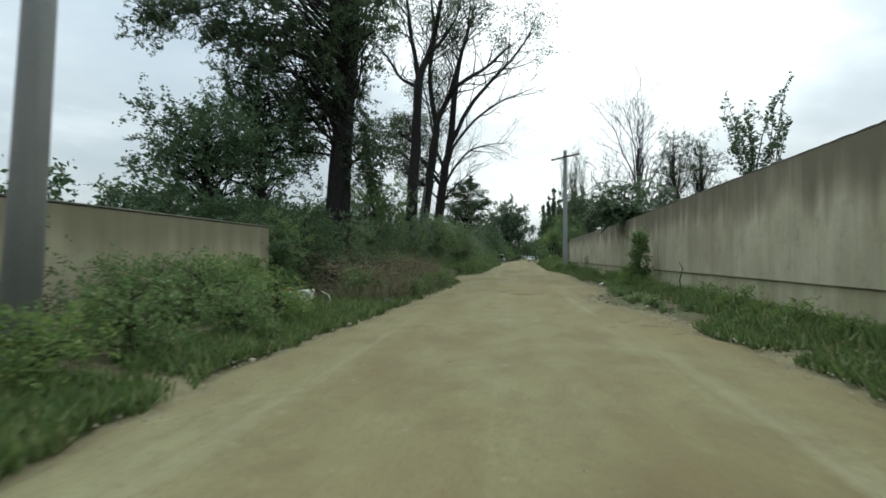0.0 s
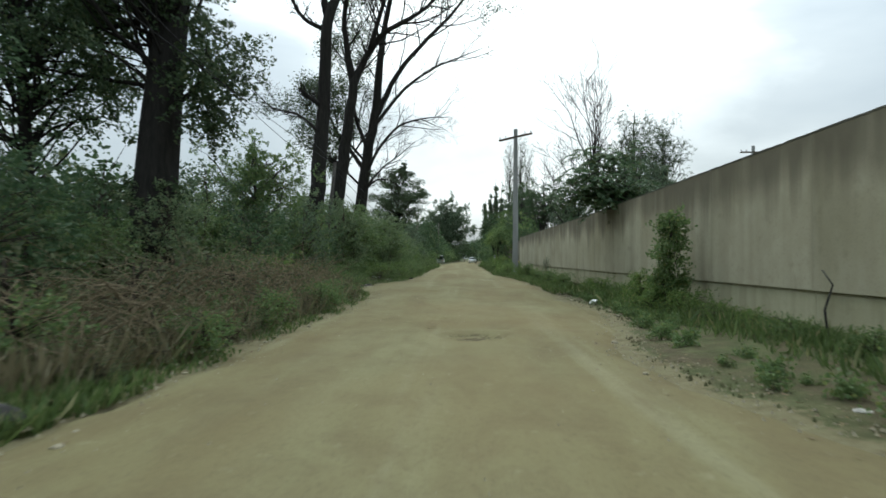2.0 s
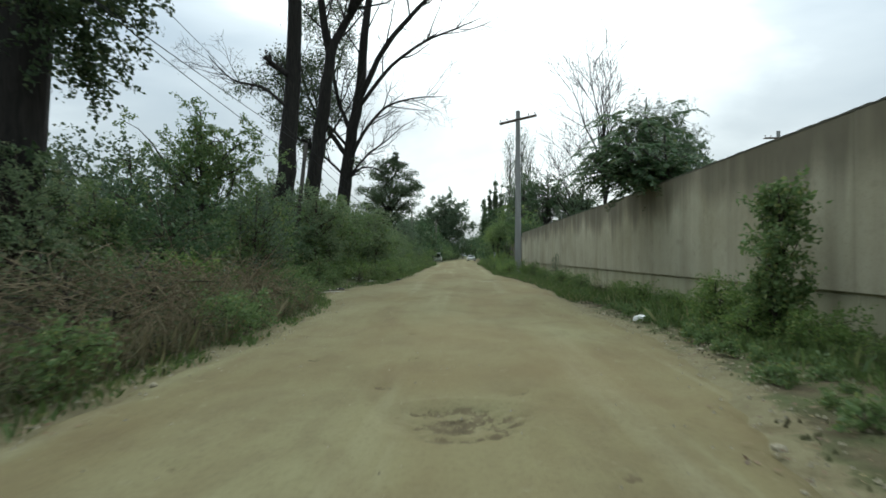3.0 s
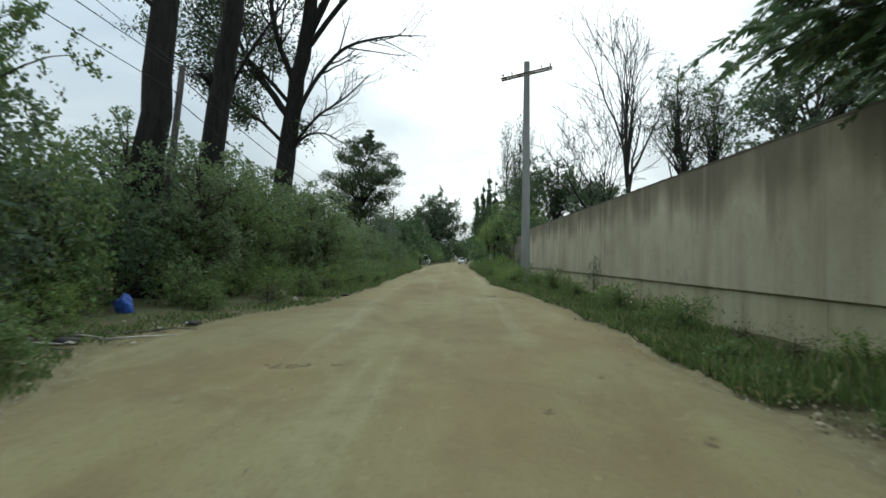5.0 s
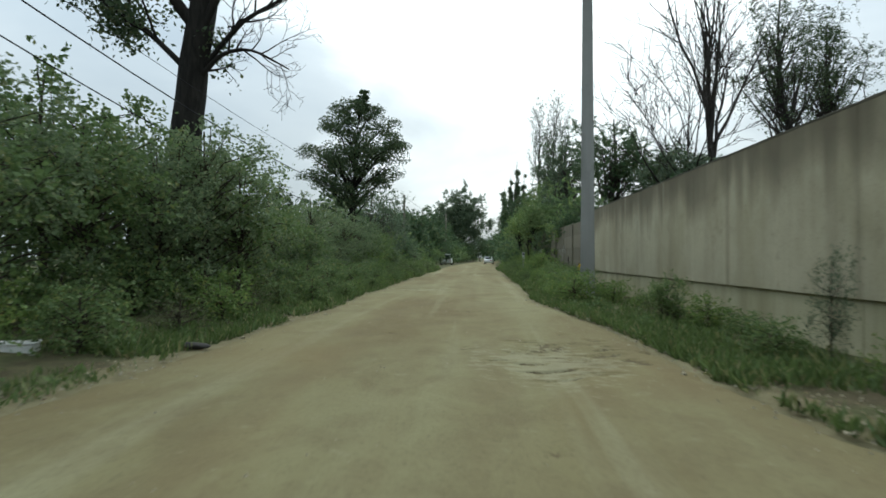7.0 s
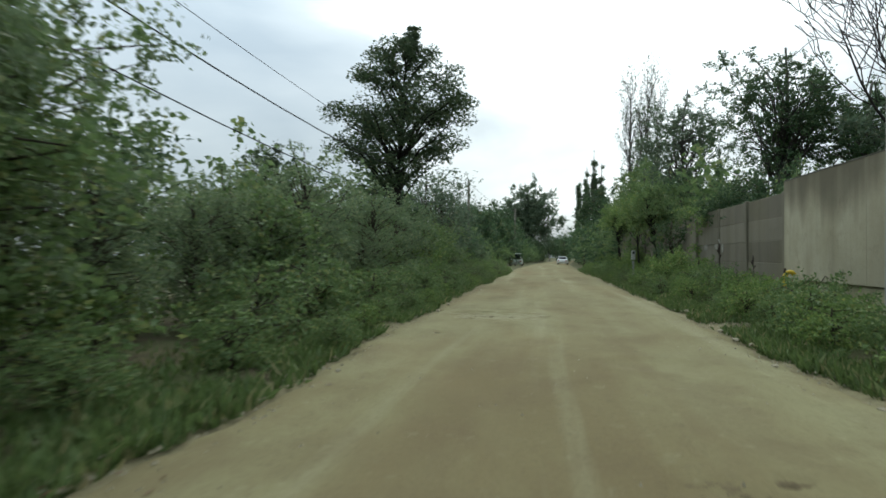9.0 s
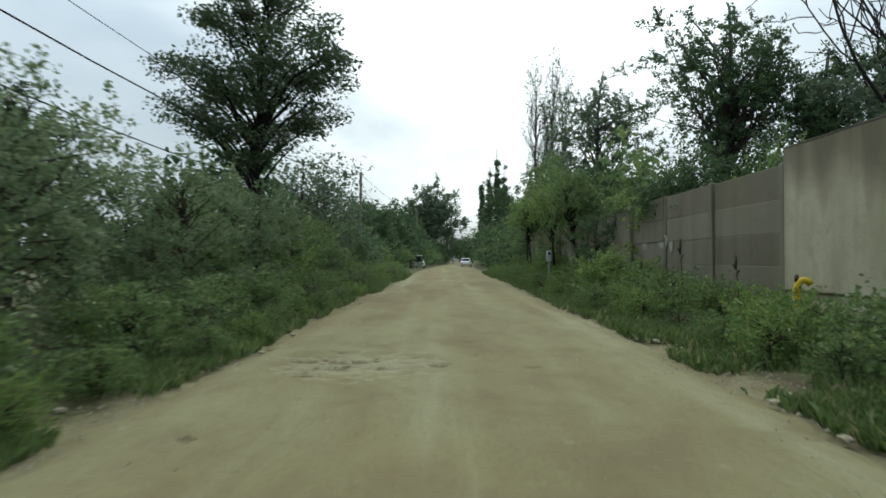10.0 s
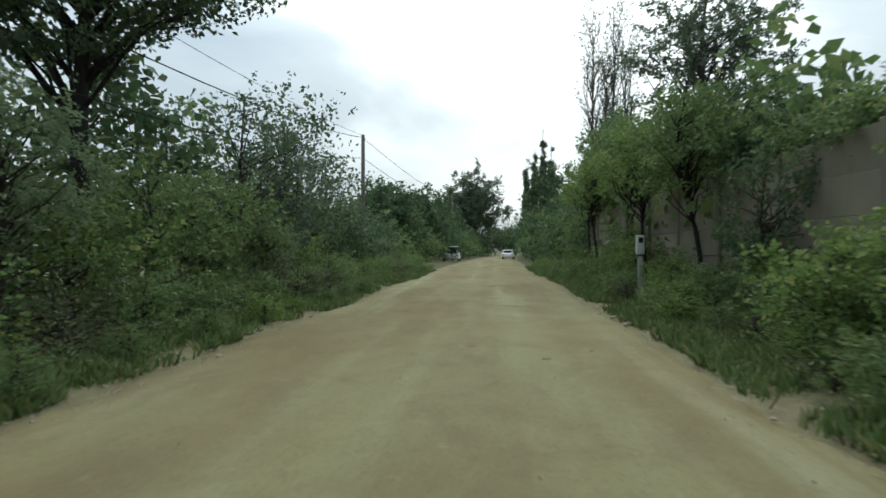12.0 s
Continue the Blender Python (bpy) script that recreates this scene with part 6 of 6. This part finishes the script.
for x, y, h in ((4.7, 67.4, 1.7), (5.1, 65.9, 1.35), (4.9, 70.4, 1.25)):
    st = thing("dry_dock_stalk", x, y, 0, "dry brown dock stalk with a dense seed head", "weed", "dry stalks")
    part("stem", tubes("stem", [([(0, 0, -0.05), (0.03, 0.02, h * 0.5), (0.0, 0.05, h)], (0.012, 0.010, 0.006))], M["twig"], 5), st)
    part("seed_head", tubes("seed_head", [([(0.0, 0.045, h * 0.84), (0.0, 0.05, h * 0.90), (0.01, 0.05, h * 0.96), (0.0, 0.05, h * 1.02)], (0.012, 0.026, 0.020, 0.008)),
                                       ([(0.0, 0.045, h * 0.74), (0.06, 0.05, h * 0.82)], (0.010, 0.016)), ([(0.0, 0.05, h * 0.83), (-0.05, 0.05, h * 0.90)], (0.010, 0.014))], M["twig"], 6), st)

# white meter cabinet on a post beside the fence
mc = thing("meter_post", 4.25, 80.2, 0, "narrow white meter box on a grey post in the weeds", "meter box")
part("post", (box_bm((-0.05, -0.05, -0.1), (0.05, 0.05, 1.15), 0.008), M["pole"]), mc)
bx = part("box", (box_bm((-0.09, -0.08, 1.2), (0.09, 0.08, 1.66), 0.015), M["meter"]), mc)
part("window", (box_bm((-0.05, -0.088, 1.48), (0.05, -0.082, 1.6)), M["glass_dark"]), bx, "small dark window")


# ---- parked vehicles far along the road ----
def parked_car(name, x, y, rz, paint, label, length=4.2, width=1.75, height=1.45, van=False):
    c = thing(name, x, y, 0.0, label, "car", rz=rz)
    bm = bmesh.new()
    hl, hw = length / 2, width / 2
    roof0, roof1 = (-hl * 0.96, hl * 0.45) if van else (-hl * 0.72, hl * 0.22)
    sect = [(-hl, 0.42, 0.80, 0.94), (-hl * 0.93, 0.26, 0.92, 1.0), (roof0 * 0.9, 0.24, 0.95, 1.0), (hl * 0.45, 0.24, 0.90, 1.0), (hl * 0.92, 0.28, 0.74, 0.95), (hl, 0.42, 0.62, 0.85)]
    rings = []
    for px, z0, z1, w in sect:
        rings.append([bm.verts.new((px, s * hw * w * q, z)) for s, z, q in ((-1, z0, 0.96), (-1, (z0 + z1) / 2, 1.0), (-1, z1, 0.94), (1, z1, 0.94), (1, (z0 + z1) / 2, 1.0), (1, z0, 0.96))])
    for a, b in zip(rings[:-1], rings[1:]):
        for i in range(6):
            bm.faces.new((a[i], a[(i + 1) % 6], b[(i + 1) % 6], b[i]))
    bm.faces.new(rings[0][::-1])
    bm.faces.new(rings[-1])
    bmesh.ops.recalc_face_normals(bm, faces=bm.faces[:])
    bmesh.ops.bevel(bm, geom=bm.edges[:], offset=0.03, segments=1, affect="EDGES")
    part("body", (bm, paint), c)
    bm = box_bm((roof0, -hw * 0.9, 0.90), (roof1, hw * 0.9, height), 0.05)
    for v in bm.verts:
        if v.co.z > 1.1:
            v.co.x += (-0.28 if v.co.x > 0 else (0.05 if van else 0.22))
            v.co.y *= 0.84
    part("cabin", (bm, paint), c)
    for nm, lo, hi in (("rear_window", (roof0 - 0.03, -hw * 0.66, 1.02), (roof0 + 0.2, hw * 0.66, height - 0.12)),
                       ("windscreen", (roof1 - 0.34, -hw * 0.68, 1.0), (roof1 - 0.06, hw * 0.68, height - 0.12))):
        part(nm, (box_bm(lo, hi, 0.02), M["glass_dark"]), c, "dark tinted glass")
    for s in (-1, 1):
        part("side_window", (box_bm((roof0 + 0.3, s * hw * 0.84 - 0.02, 1.02), (roof1 - 0.4, s * hw * 0.84 + 0.02, height - 0.14), 0.01), M["glass_dark"]), c, "dark tinted glass")
        part("tail_lamp", (box_bm((-hl - 0.01, s * hw * 0.72 - 0.09, 0.62), (-hl + 0.08, s * hw * 0.72 + 0.09, 0.80), 0.01), M["red_lens"]), c, "red lens")
        for px in (-hl * 0.62, hl * 0.62):
            w = thing("wheel", px, s * hw * 0.9, 0.31)
            w.parent = c
            ring = [(math.cos(a) * 0.22, 0, math.sin(a) * 0.22) for a in np.linspace(0, 2 * math.pi, 17)]
            part("tyre", tubes("tyre", [(ring, [0.085] * 17)], M["rubber"], 8), w)
            part("rim", tubes("rim", [([(0, -0.06, 0), (0, 0.06, 0)], (0.17, 0.17))], M["steel"], 14), w)
    return c


M["red_lens"] = plain("red_lens", (0.35, 0.02, 0.02), 0.2, 0, 0.1)
M["car_white"] = plain("white_car_paint", (0.70, 0.71, 0.70), 0.3, 0, 0.05, 3)
parked_car("parked_van", -3.9, 139.0, 90, M["car_white"], "pale white van parked half in the bushes", 4.6, 1.9, 1.85, True)
parked_car("parked_car", 3.6, 158.0, 84, M["car_white"], "distant white car at the side of the road")
